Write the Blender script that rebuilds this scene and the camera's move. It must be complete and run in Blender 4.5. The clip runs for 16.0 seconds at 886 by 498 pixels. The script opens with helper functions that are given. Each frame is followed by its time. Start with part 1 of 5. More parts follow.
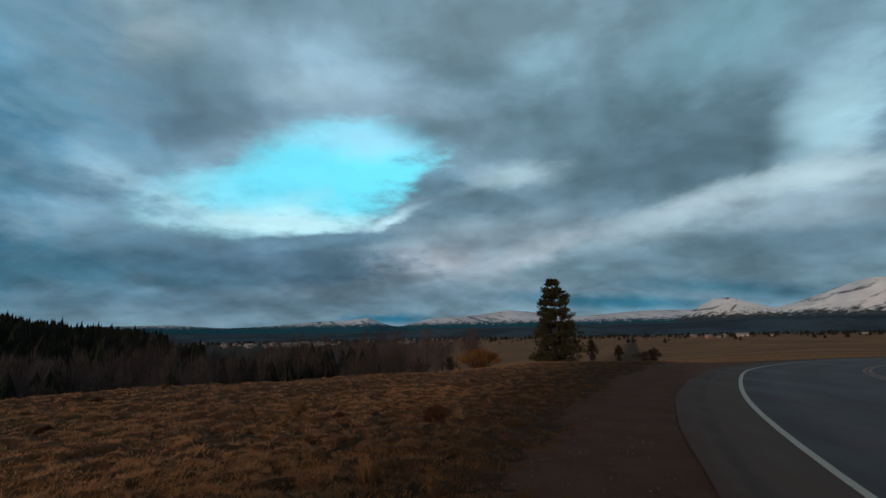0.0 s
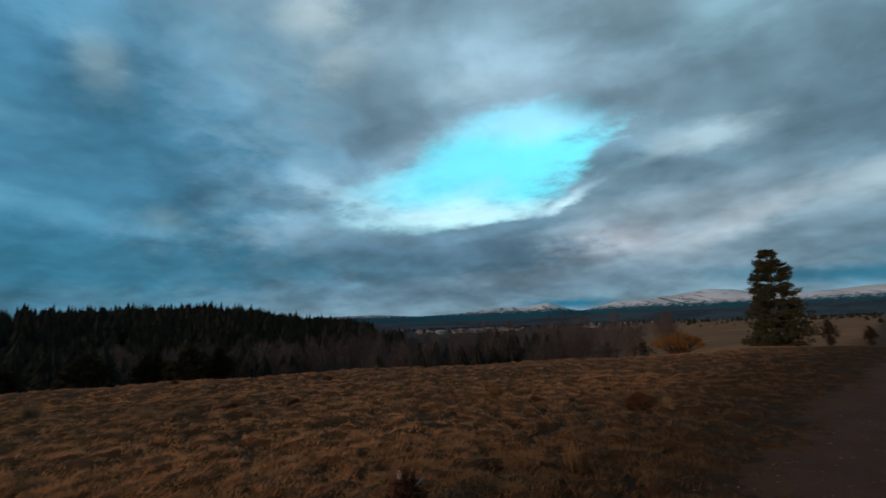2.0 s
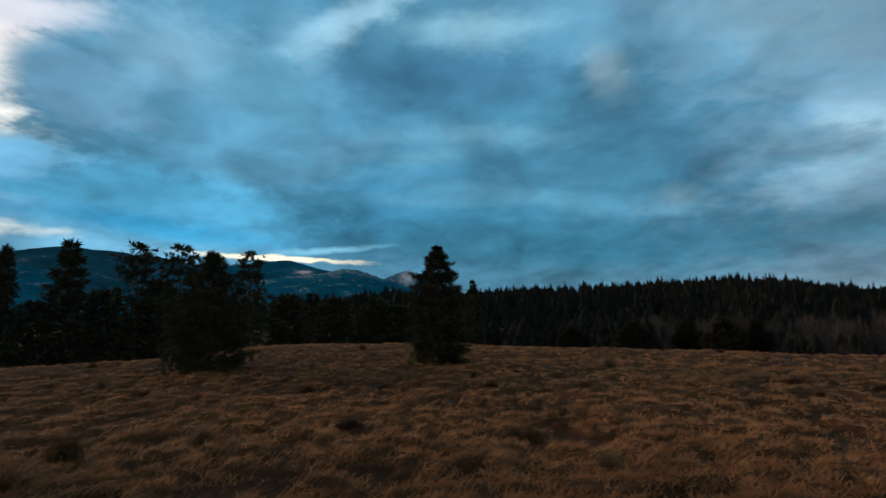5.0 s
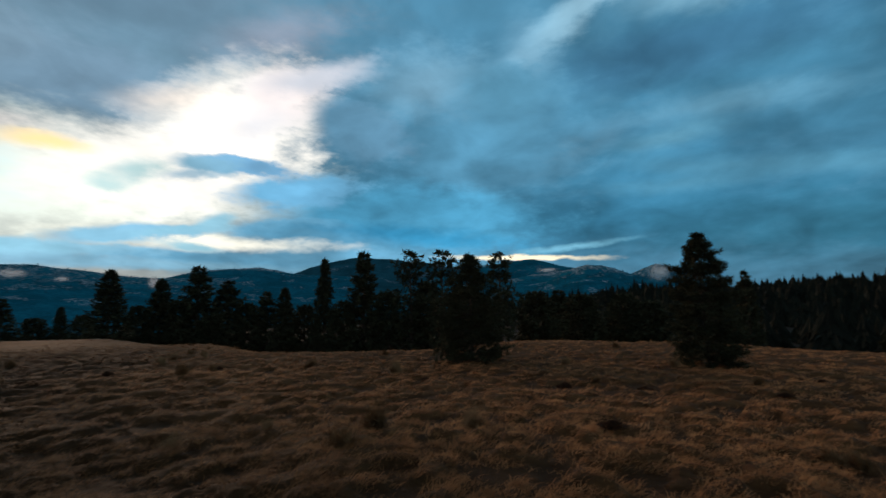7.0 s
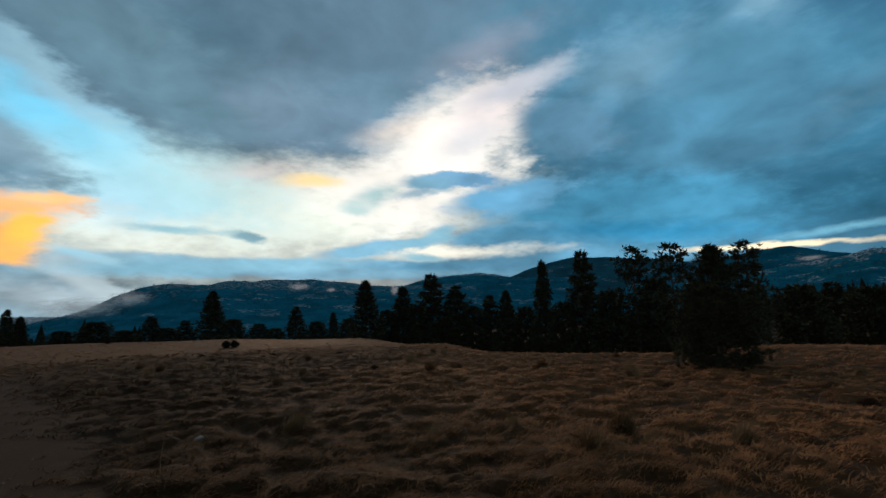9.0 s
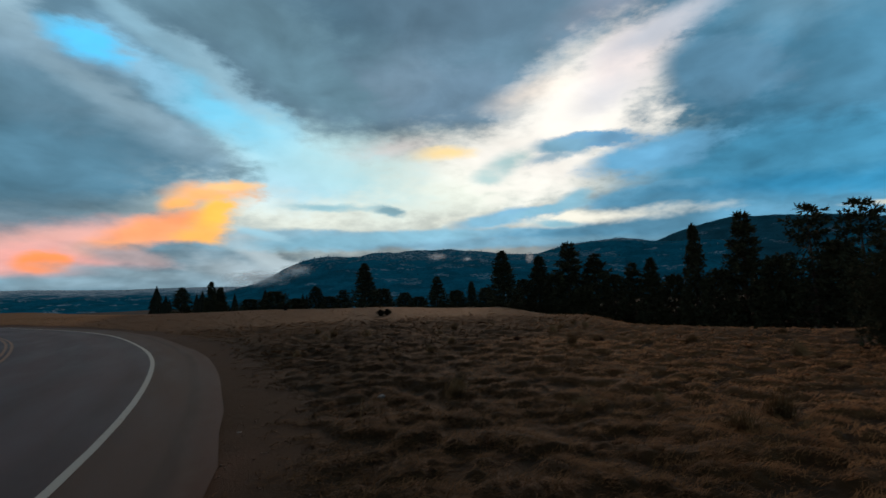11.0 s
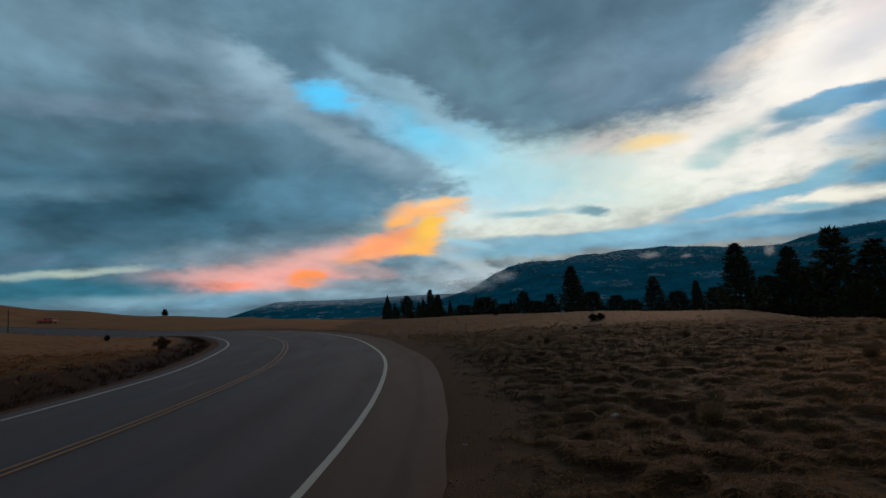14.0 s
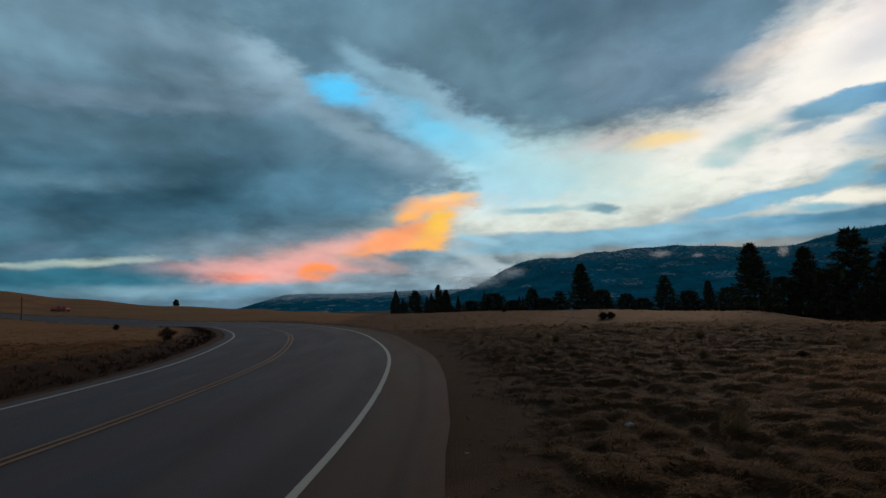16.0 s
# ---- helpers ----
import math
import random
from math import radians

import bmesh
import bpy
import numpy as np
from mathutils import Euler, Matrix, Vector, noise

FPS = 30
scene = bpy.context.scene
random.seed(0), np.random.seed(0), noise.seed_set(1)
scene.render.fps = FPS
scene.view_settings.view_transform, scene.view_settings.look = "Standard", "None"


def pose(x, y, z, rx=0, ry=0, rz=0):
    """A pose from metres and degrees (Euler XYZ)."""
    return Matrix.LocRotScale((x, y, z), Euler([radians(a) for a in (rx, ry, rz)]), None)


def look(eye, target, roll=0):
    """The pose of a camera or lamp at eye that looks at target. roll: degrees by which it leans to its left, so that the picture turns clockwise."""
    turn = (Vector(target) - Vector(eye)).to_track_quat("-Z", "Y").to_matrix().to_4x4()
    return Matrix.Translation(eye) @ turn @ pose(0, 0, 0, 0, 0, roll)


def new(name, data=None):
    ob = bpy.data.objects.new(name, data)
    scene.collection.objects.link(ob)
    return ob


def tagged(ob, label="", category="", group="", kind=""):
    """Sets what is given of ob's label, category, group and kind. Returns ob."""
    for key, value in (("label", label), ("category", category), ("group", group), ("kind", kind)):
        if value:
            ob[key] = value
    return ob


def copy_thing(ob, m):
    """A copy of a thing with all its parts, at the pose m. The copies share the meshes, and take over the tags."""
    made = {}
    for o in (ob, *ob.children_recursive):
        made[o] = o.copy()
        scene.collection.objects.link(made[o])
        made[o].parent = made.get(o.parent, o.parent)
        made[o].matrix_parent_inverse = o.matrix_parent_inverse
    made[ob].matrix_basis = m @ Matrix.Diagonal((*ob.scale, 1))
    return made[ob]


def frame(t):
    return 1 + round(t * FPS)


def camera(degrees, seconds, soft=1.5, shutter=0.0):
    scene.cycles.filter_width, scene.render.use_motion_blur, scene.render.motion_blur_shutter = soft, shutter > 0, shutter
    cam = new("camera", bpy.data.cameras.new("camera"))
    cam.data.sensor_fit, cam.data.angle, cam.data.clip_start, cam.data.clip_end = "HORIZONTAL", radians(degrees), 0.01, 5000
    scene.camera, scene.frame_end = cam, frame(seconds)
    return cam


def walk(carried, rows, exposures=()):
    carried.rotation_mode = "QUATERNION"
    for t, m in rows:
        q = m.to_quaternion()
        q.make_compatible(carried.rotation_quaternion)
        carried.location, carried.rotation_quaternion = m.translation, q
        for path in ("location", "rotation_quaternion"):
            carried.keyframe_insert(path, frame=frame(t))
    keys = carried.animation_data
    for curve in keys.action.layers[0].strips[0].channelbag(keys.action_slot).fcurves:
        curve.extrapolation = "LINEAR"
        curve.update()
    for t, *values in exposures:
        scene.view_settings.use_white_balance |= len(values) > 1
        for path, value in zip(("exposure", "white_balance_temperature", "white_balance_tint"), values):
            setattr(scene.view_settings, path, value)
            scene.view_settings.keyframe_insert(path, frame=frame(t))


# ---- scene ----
cam = camera(85.7, 16.0, 1.5, 0.3)

# seconds, x, y, z, yaw to the left from +y, pitch up, roll
PATH = [
    (0, 0.01, 0.05, 1.64, 1.87, 10.12, -1.06),
    (0.5, 0.05, 0.08, 1.64, 4.33, 9.37, -0.53),
    (1, -0.04, 0.15, 1.63, 9.53, 8.40, -0.29),
    (1.5, -0.15, 0.17, 1.62, 13.98, 8.95, -1.52),
    (2, -0.17, 0.19, 1.63, 23.07, 8.99, -2.16),
    (2.5, -0.18, 0.21, 1.62, 30.71, 8.39, -1.68),
    (3, -0.22, 0.25, 1.61, 40.56, 8.76, -1.07),
    (3.5, -0.25, 0.20, 1.60, 53.10, 7.95, -1.10),
    (6, -0.43, -0.09, 1.51, 95.26, 7.79, -1.37),
    (6.5, -0.41, -0.08, 1.52, 102.76, 7.69, -1.62),
    (7, -0.40, -0.12, 1.52, 109.28, 7.83, -1.31),
    (7.5, -0.38, -0.15, 1.51, 118.07, 7.66, -2.33),
    (8, -0.36, -0.24, 1.52, 124.20, 7.80, -2.10),
    (8.5, -0.30, -0.30, 1.52, 129.93, 8.74, -1.96),
    (9, -0.30, -0.35, 1.51, 134.68, 8.69, -1.86),
    (11.5, 0.31, 0.16, 1.73, 156.57, 5.16, -2.52),
    (12, 0.23, 0.05, 1.73, 163.61, 5.50, -2.98),
    (12.5, 0.23, -0.13, 1.72, 169.71, 5.90, -2.54),
    (13, 0.23, -0.28, 1.74, 170.90, 6.15, -2.67),
    (13.5, 0.17, -0.43, 1.74, 172.78, 6.51, -3.30),
    (14, 0.20, -0.65, 1.72, 174.96, 6.99, -3.10),
    (14.5, 0.20, -0.81, 1.74, 174.90, 7.22, -2.62),
    (15, 0.13, -0.82, 1.75, 175.53, 6.79, -2.15),
    (15.5, 0.10, -1.03, 1.72, 177.53, 6.67, -2.27),
    (16, 0.09, -1.12, 1.74, 176.10, 6.48, -2.04),
]


def aim(x, y, z, yaw, pitch, roll):
    a, p = radians(yaw), radians(pitch)
    return look((x, y, z), (x - 10 * math.sin(a) * math.cos(p), y + 10 * math.cos(a) * math.cos(p), z + 10 * math.sin(p)), roll)


walk(cam, [(t, aim(*place)) for t, *place in PATH], [(0, 0.05), (1.5, 0.15), (2.5, 0.26), (3.5, 0.34), (6, 0.34), (6.5, 0.24), (7.2, 0.12), (9, 0.0), (11.5, -0.1), (13, -0.2), (16, -0.22)])

# ---- dusk sky and low sun behind thin cloud ----
SUN_AZ, SUN_EL = 148.0, 10.0
sun = new("sun", bpy.data.lights.new("sun", "SUN"))
sun.data.energy, sun.data.angle, sun.data.color = 1.4, radians(14), (1.0, 0.66, 0.44)
sun_way = Vector((-math.sin(radians(SUN_AZ)) * math.cos(radians(SUN_EL)), math.cos(radians(SUN_AZ)) * math.cos(radians(SUN_EL)), math.sin(radians(SUN_EL))))
sun.matrix_world = sun_way.to_track_quat("Z", "Y").to_matrix().to_4x4()


def lin(rgb):
    """An 8-bit display colour as scene-linear RGBA."""
    return tuple((c / 255 / 12.92) if c <= 10 else ((c / 255 + 0.055) / 1.055) ** 2.4 for c in rgb) + (1.0,)


class Tree:
    """Short calls for building a node tree."""

    def __init__(self, tree):
        self.t = tree
        tree.nodes.clear()

    def n(self, kind, ins=None, **props):
        node = self.t.nodes.new("ShaderNode" + kind)
        for k, v in props.items():
            setattr(node, k, v)
        for k, v in (ins or {}).items():
            if isinstance(v, bpy.types.NodeSocket):
                self.t.links.new(v, node.inputs[k])
            else:
                node.inputs[k].default_value = v
        return node

    def math(self, op, a, b=0.0, c=0.0):
        return self.n("Math", {0: a, 1: b, 2: c}, operation=op).outputs[0]

    def vmath(self, op, a, b=(0, 0, 0), c=(0, 0, 0)):
        return self.n("VectorMath", {0: a, 1: b, 2: c}, operation=op)

    def noise(self, vec, scale, detail=4.0, rough=0.5, warp=0.0):
        return self.n("TexNoise", {"Vector": vec, "Scale": scale, "Detail": detail, "Roughness": rough, "Distortion": warp})

    def ramp(self, v, a, b, lo=0.0, hi=1.0, smooth=True):
        return self.n("MapRange", {0: v, 1: a, 2: b, 3: lo, 4: hi}, interpolation_type="SMOOTHSTEP" if smooth else "LINEAR").outputs[0]

    def mix(self, f, a, b, blend="MIX"):
        return self.n("Mix", {0: f, 6: a, 7: b}, data_type="RGBA", blend_type=blend).outputs[2]


world = bpy.data.worlds.new("dusk")
scene.world = world
world.use_nodes = True
W = Tree(world.node_tree)
way = W.n("TexCoord").outputs["Generated"]
axis = W.n("SeparateXYZ", {0: way})
dx, dy, dz = axis.outputs
heading = W.math("MULTIPLY", W.math("ARCTAN2", dy, W.math("MULTIPLY", dx, -1.0)), 57.2958)
rise = W.math("MULTIPLY", W.math("ARCSINE", dz), 57.2958)
flat = W.vmath("MULTIPLY", way, (1, 1, 2.4)).outputs[0]
billow = W.noise(flat, 4.5, 4.0, 0.5)
curl = W.noise(flat, 30.0, 7.0, 0.6)
fray = W.noise(flat, 10.0, 6.0, 0.55)
plain = W.n("CombineXYZ", {0: heading, 1: rise}).outputs[0]
shift = W.vmath("MULTIPLY", W.vmath("SUBTRACT", billow.outputs["Color"], (0.5, 0.5, 0.5)).outputs[0], (5, 2.6, 0)).outputs[0]
ripple = W.vmath("MULTIPLY", W.vmath("SUBTRACT", fray.outputs["Color"], (0.5, 0.5, 0.5)).outputs[0], (4.5, 2.2, 0)).outputs[0]
calm = W.ramp(rise, 2, 24, 0.35, 0.8)
curls = W.vmath("MULTIPLY", W.vmath("SUBTRACT", curl.outputs["Color"], (0.5, 0.5, 0.5)).outputs[0], (2.6, 1.3, 0)).outputs[0]
wander = W.vmath("ADD", W.vmath("ADD", shift, ripple).outputs[0], curls).outputs[0]
place_uv = W.vmath("ADD", plain, W.n("VectorMath", {0: wander, "Scale": calm}, operation="SCALE").outputs[0]).outputs[0]
edge = W.math("ADD", W.math("MULTIPLY", W.math("SUBTRACT", fray.outputs["Fac"], 0.5), 1.0), W.math("MULTIPLY", W.math("SUBTRACT", curl.outputs["Fac"], 0.5), 0.7))
air = W.n("TexSky", sky_type="NISHITA", sun_disc=False, sun_elevation=radians(SUN_EL), sun_rotation=radians(-SUN_AZ), air_density=1.0, dust_density=1.5)
sky_col = W.n("VectorMath", {0: air.outputs[0], "Scale": 0.05}, operation="SCALE").outputs[0]
# the cloud sheet: grey in the north, teal in the west, slate in the south
sheet = W.mix(W.ramp(heading, 15, 50), lin((64, 112, 138)), lin((96, 124, 140)))
sheet = W.mix(W.ramp(heading, -25, -55), sheet, lin((80, 112, 130)))
sheet = W.mix(W.ramp(heading, -120, -160), sheet, lin((72, 106, 124)))
sky_col = W.mix(0.95, sky_col, sheet)


def cloud(u, el, wide, high, tilt, rgb, soft, cover=1.0):
    """One bank of cloud or one gap between clouds, with frayed edges."""
    global sky_col
    soft = 0.12 + 1.45 * soft
    # each layer follows on the one below it
    uv = W.vmath("MULTIPLY_ADD", sky_col, (1e-9, 1e-9, 1e-9), place_uv).outputs[0]
    at = W.n("Mapping", {"Vector": uv, "Location": (u, el, 0), "Rotation": (0, 0, radians(tilt)), "Scale": (wide, high, 1)}, vector_type="TEXTURE").outputs[0]
    far = W.math("ADD", W.vmath("LENGTH", at).outputs["Value"], edge)
    sky_col = W.mix(W.ramp(far, 1 + soft, 1 - soft, 0.0, cover), sky_col, lin(rgb))


cloud(75.2, 29.3, 28.8, 7.7, 0, (114, 144, 160), 0.6)
cloud(117.0, 30.5, 24.7, 5.8, -14, (110, 143, 158), 0.6)
cloud(115.8, 20.0, 13.7, 6.7, -11, (81, 106, 119), 0.25)
cloud(100.3, 24.7, 15.2, 6.8, -19, (89, 116, 130), 0.35)
cloud(95.8, 34.3, 19.0, 4.2, -4, (90, 112, 124), 0.5)
cloud(114.4, 17.3, 9.7, 4.5, -4, (75, 100, 114), 0.4)
cloud(101.3, 30.1, 4.2, 2.1, 2, (126, 165, 181), 0.6, 0.8)
cloud(120.9, 29.5, 7.0, 3.4, 19, (116, 158, 173), 0.6)
cloud(130.6, 20.7, 3.1, 5.9, -40, (133, 169, 185), 0.5)
cloud(129.1, 19.1, 2.3, 3.3, -43, (158, 197, 211), 0.7, 0.8)
cloud(119.8, 11.9, 17.3, 2.3, 7, (120, 142, 155), 0.35)
cloud(117.3, 13.1, 9.1, 0.9, 12, (159, 181, 191), 0.8, 0.8)
cloud(127.6, 14.2, 6.4, 0.8, -2, (162, 187, 197), 0.6)
cloud(120.9, 8.0, 14.2, 2.3, 1, (79, 104, 118), 0.35)
cloud(111.6, 6.4, 14.3, 1.7, -2, (87, 112, 126), 0.5)
cloud(127.1, 10.5, 6.8, 1.0, 0, (110, 130, 143), 0.6)
cloud(92.7, 10.7, 11.6, 2.7, 6, (114, 134, 147), 0.5)
cloud(99.4, 9.3, 6.3, 1.1, 19, (146, 163, 174), 0.6)
cloud(85.8, 8.2, 6.5, 1.5, -1, (144, 151, 160), 0.6)
cloud(83.7, 6.2, 13.5, 1.1, -1, (110, 128, 141), 0.6)
cloud(58.5, 22.6, 15.1, 4.1, 13, (89, 114, 131), 0.35)
cloud(46.3, 22.7, 6.0, 4.4, 16, (98, 126, 142), 0.5)
cloud(55.1, 30.3, 8.7, 2.8, 15, (120, 148, 163), 0.7)
cloud(54.5, 30.2, 2.0, 1.0, 33, (162, 180, 191), 0.7)
cloud(47.7, 13.5, 8.7, 2.3, -3, (122, 150, 167), 0.5)
cloud(46.9, 9.4, 6.4, 1.5, 0, (106, 136, 154), 0.6)
cloud(52.7, 15.5, 3.6, 1.4, -28, (162, 195, 210), 0.7, 0.9)
cloud(72.5, 27.9, 7.9, 2.8, -14, (132, 161, 179), 0.6)
cloud(81.7, 26.6, 9.2, 2.8, -7, (130, 159, 177), 0.6)
cloud(67.5, 22.5, 7.1, 1.8, 20, (110, 136, 152), 0.6)
cloud(75.5, 18.7, 11.2, 5.0, 12, (110, 225, 247), 0.22)
cloud(64.2, 14.6, 8.8, 3.0, 5, (148, 223, 242), 0.3)
cloud(79.5, 22.9, 8.4, 1.9, 2, (144, 211, 236), 0.5)
cloud(67.9, 12.8, 9.8, 1.3, 2, (183, 227, 237), 0.4)
cloud(67.7, 17.5, 6.0, 2.1, 15, (110, 219, 243), 0.4)
cloud(57.6, 13.2, 3.2, 1.6, -22, (165, 213, 228), 0.4)
cloud(82.4, 13.6, 3.4, 0.5, 25, (182, 219, 232), 0.6)
cloud(88.7, 18.4, 3.5, 1.1, -6, (98, 132, 150), 0.2)
cloud(97.1, 18.4, 4.5, 1.2, 4, (140, 165, 177), 0.6)
cloud(92.8, 15.3, 9.0, 1.5, 5, (85, 111, 126), 0.3)
cloud(65.1, 8.2, 19.2, 2.8, -1, (71, 98, 116), 0.22)
cloud(48.4, 7.0, 8.2, 2.6, 0, (77, 106, 124), 0.4)
cloud(73.0, 10.9, 9.0, 0.9, 5, (81, 110, 128), 0.2)
cloud(64.8, 4.1, 23.8, 1.4, 1, (75, 100, 116), 0.6)
cloud(78.4, 4.9, 14.4, 0.9, 0, (83, 104, 118), 0.6)
cloud(108.4, 3.2, 10.0, 0.8, -5, (45, 96, 118), 0.5)
cloud(119.4, 4.1, 8.9, 0.8, -7, (57, 96, 114), 0.6)
cloud(81.7, 1.8, 4.6, 0.5, -1, (39, 98, 124), 0.5)
cloud(25.9, 20.8, 24.7, 12.1, -8, (96, 135, 157), 0.6)
cloud(29.0, 20.6, 20.0, 3.8, -19, (78, 113, 136), 0.45)
cloud(15.6, 25.2, 9.7, 2.2, -13, (76, 111, 135), 0.5)
cloud(15.7, 30.2, 5.8, 1.1, -13, (136, 173, 190), 0.6)
cloud(9.2, 22.5, 5.4, 1.1, -10, (107, 147, 169), 0.6)
cloud(10.5, 17.9, 5.2, 0.8, 0, (100, 140, 162), 0.7)
cloud(29.4, 25.8, 2.2, 3.0, 29, (149, 179, 193), 0.6)
cloud(32.8, 23.4, 2.6, 2.4, 5, (109, 146, 166), 0.8, 0.7)
cloud(51.2, 34.7, 3.2, 1.7, 13, (155, 177, 186), 0.7)
cloud(55.1, 29.9, 3.3, 1.7, 31, (138, 162, 175), 0.7)
cloud(62.3, 27.0, 8.1, 3.1, 7, (95, 123, 138), 0.5, 0.8)
cloud(71.7, 27.9, 5.5, 1.2, 3, (136, 164, 178), 0.7, 0.7)
cloud(90.1, 24.2, 6.4, 2.2, -8, (83, 105, 118), 0.5)
cloud(88.0, 18.3, 2.6, 1.3, 9, (87, 116, 133), 0.25)
cloud(34.4, 11.8, 9.7, 1.2, 5, (111, 146, 164), 0.6)
cloud(43.7, 13.9, 9.6, 1.3, 5, (81, 111, 129), 0.5)
cloud(25.8, 9.1, 13.9, 1.2, 1, (65, 107, 130), 0.5)
cloud(40.3, 6.9, 21.7, 1.9, -1, (59, 96, 115), 0.4)
cloud(60.6, 7.8, 5.9, 1.2, -3, (56, 85, 102), 0.5, 0.8)
cloud(12.2, 7.7, 7.5, 1.5, 1, (76, 127, 151), 0.6)
cloud(13.6, 25.2, 26.9, 11.1, -8, (60, 111, 138), 0.5)
cloud(-4.0, 15.2, 28.6, 7.3, -2, (55, 111, 140), 0.5)
cloud(10.4, 26.8, 15.8, 2.7, 1, (53, 98, 126), 0.4)
cloud(28.8, 16.5, 12.8, 7.1, -12, (51, 97, 121), 0.5)
cloud(2.8, 10.6, 25.3, 3.3, -3, (48, 104, 133), 0.5)
cloud(23.8, 6.8, 18.8, 3.6, -5, (40, 88, 109), 0.6)
cloud(-2.0, 32.5, 8.9, 1.2, 23, (126, 167, 188), 0.5)
cloud(-8.6, 28.6, 2.7, 3.2, -30, (106, 148, 171), 0.6, 0.8)
cloud(14.2, 32.1, 7.1, 1.4, 0, (112, 155, 176), 0.6)
cloud(29.4, 26.3, 1.9, 2.0, 51, (115, 149, 166), 0.6)
cloud(-4.6, 18.2, 5.6, 1.3, 17, (97, 140, 164), 0.7)
cloud(13.3, 20.7, 8.3, 1.0, -3, (82, 129, 153), 0.7)
cloud(-14.3, 22.1, 5.5, 1.3, 6, (82, 129, 157), 0.7)
cloud(7.2, 18.5, 4.7, 0.9, 3, (77, 126, 149), 0.7)
cloud(35.9, 11.8, 1.6, 1.1, 1, (93, 131, 149), 0.8)
cloud(18.9, 13.5, 11.7, 0.9, -10, (68, 118, 142), 0.7)
cloud(9.6, 13.5, 7.8, 0.7, -1, (64, 115, 140), 0.7)
cloud(-63.9, 30.6, 27.7, 8.7, 2, (84, 112, 130), 0.4)
cloud(-75.6, 24.0, 7.8, 4.5, -10, (90, 118, 137), 0.3)
cloud(-59.8, 22.8, 12.6, 3.4, 1, (94, 120, 139), 0.25)
cloud(-74.3, 30.2, 6.9, 3.1, 12, (74, 104, 122), 0.5)
cloud(-53.6, 32.9, 11.5, 3.4, 3, (82, 108, 126), 0.6)
cloud(-68.2, 24.0, 6.9, 2.3, 21, (107, 132, 150), 0.7)
cloud(-66.6, 12.3, 24.9, 5.0, 3, (232, 238, 226), 0.4)
cloud(-79.6, 14.4, 7.6, 3.3, -4, (186, 224, 239), 0.4)
cloud(-82.3, 19.7, 4.7, 2.4, -18, (115, 206, 246), 0.3)
cloud(-86.5, 23.0, 4.4, 1.7, -31, (140, 182, 206), 0.5)
cloud(-44.6, 18.8, 10.3, 5.7, 31, (252, 248, 240), 0.3)
cloud(-38.7, 24.3, 4.8, 2.6, 28, (238, 228, 226), 0.35)
cloud(-50.3, 16.3, 10.4, 3.0, 4, (248, 244, 236), 0.4)
cloud(-33.6, 27.0, 6.1, 1.3, 16, (190, 195, 205), 0.5)
cloud(-38.3, 30.6, 5.6, 1.5, 16, (140, 138, 150), 0.8, 0.45)
cloud(-67.9, 17.0, 5.4, 0.9, 8, (216, 206, 202), 0.6)
cloud(-15.1, 21.5, 13.8, 7.8, -13, (74, 126, 154), 0.2)
cloud(-29.2, 21.5, 6.0, 3.4, -15, (88, 132, 159), 0.14)
cloud(-20.3, 27.2, 6.6, 2.9, 2, (99, 140, 163), 0.5)
cloud(-10.9, 25.3, 5.7, 3.1, -16, (69, 116, 140), 0.5)
cloud(-41.0, 21.3, 3.1, 1.3, 15, (215, 215, 218), 0.7)
cloud(-23.0, 11.6, 15.3, 3.7, -4, (71, 142, 177), 0.22)
cloud(-36.5, 14.4, 7.5, 1.6, 6, (99, 158, 193), 0.15)
cloud(-37.4, 10.3, 6.4, 1.0, 3, (107, 164, 195), 0.15)
cloud(-33.4, 9.2, 8.6, 1.5, -4, (80, 136, 166), 0.3)
cloud(-42.6, 16.7, 5.7, 0.9, -7, (103, 150, 183), 0.14)
cloud(-47.5, 15.2, 2.8, 0.5, 9, (124, 165, 188), 0.4, 0.8)
cloud(-22.7, 9.3, 9.5, 0.9, -6, (48, 124, 162), 0.5)
cloud(-55.8, 8.2, 4.0, 0.5, 3, (140, 178, 200), 0.25)
cloud(-45.0, 7.8, 2.7, 0.3, -2, (180, 196, 205), 0.4)
cloud(-69.3, 6.6, 18.6, 1.0, -2, (115, 154, 175), 0.25)
cloud(-77.3, 7.4, 6.4, 0.5, -2, (129, 165, 182), 0.4)
cloud(-82.8, 7.0, 3.0, 0.6, -2, (153, 180, 192), 0.3)
cloud(-54.5, 7.1, 15.8, 0.6, -1, (128, 172, 194), 0.3)
cloud(-35.5, 6.5, 18.5, 1.5, 0, (88, 140, 168), 0.25)
cloud(-50.5, 5.7, 13.4, 0.5, -1, (115, 158, 180), 0.5)
cloud(-46.3, 8.4, 10.9, 0.7, -1, (246, 243, 228), 0.4)
cloud(-51.1, 9.1, 5.4, 0.7, 5, (119, 166, 192), 0.2)
cloud(-10.2, 6.4, 7.9, 0.3, -3, (255, 240, 205), 0.3)
cloud(-4.0, 7.4, 4.8, 0.3, 4, (111, 172, 198), 0.6)
cloud(-125.5, 26.5, 15.4, 4.3, 15, (105, 137, 154), 0.5)
cloud(-85.3, 30.3, 14.9, 4.0, -12, (91, 122, 138), 0.3)
cloud(-76.5, 24.9, 8.8, 3.6, -28, (93, 125, 141), 0.3)
cloud(-118.1, 28.3, 6.8, 2.1, -3, (91, 125, 142), 0.6)
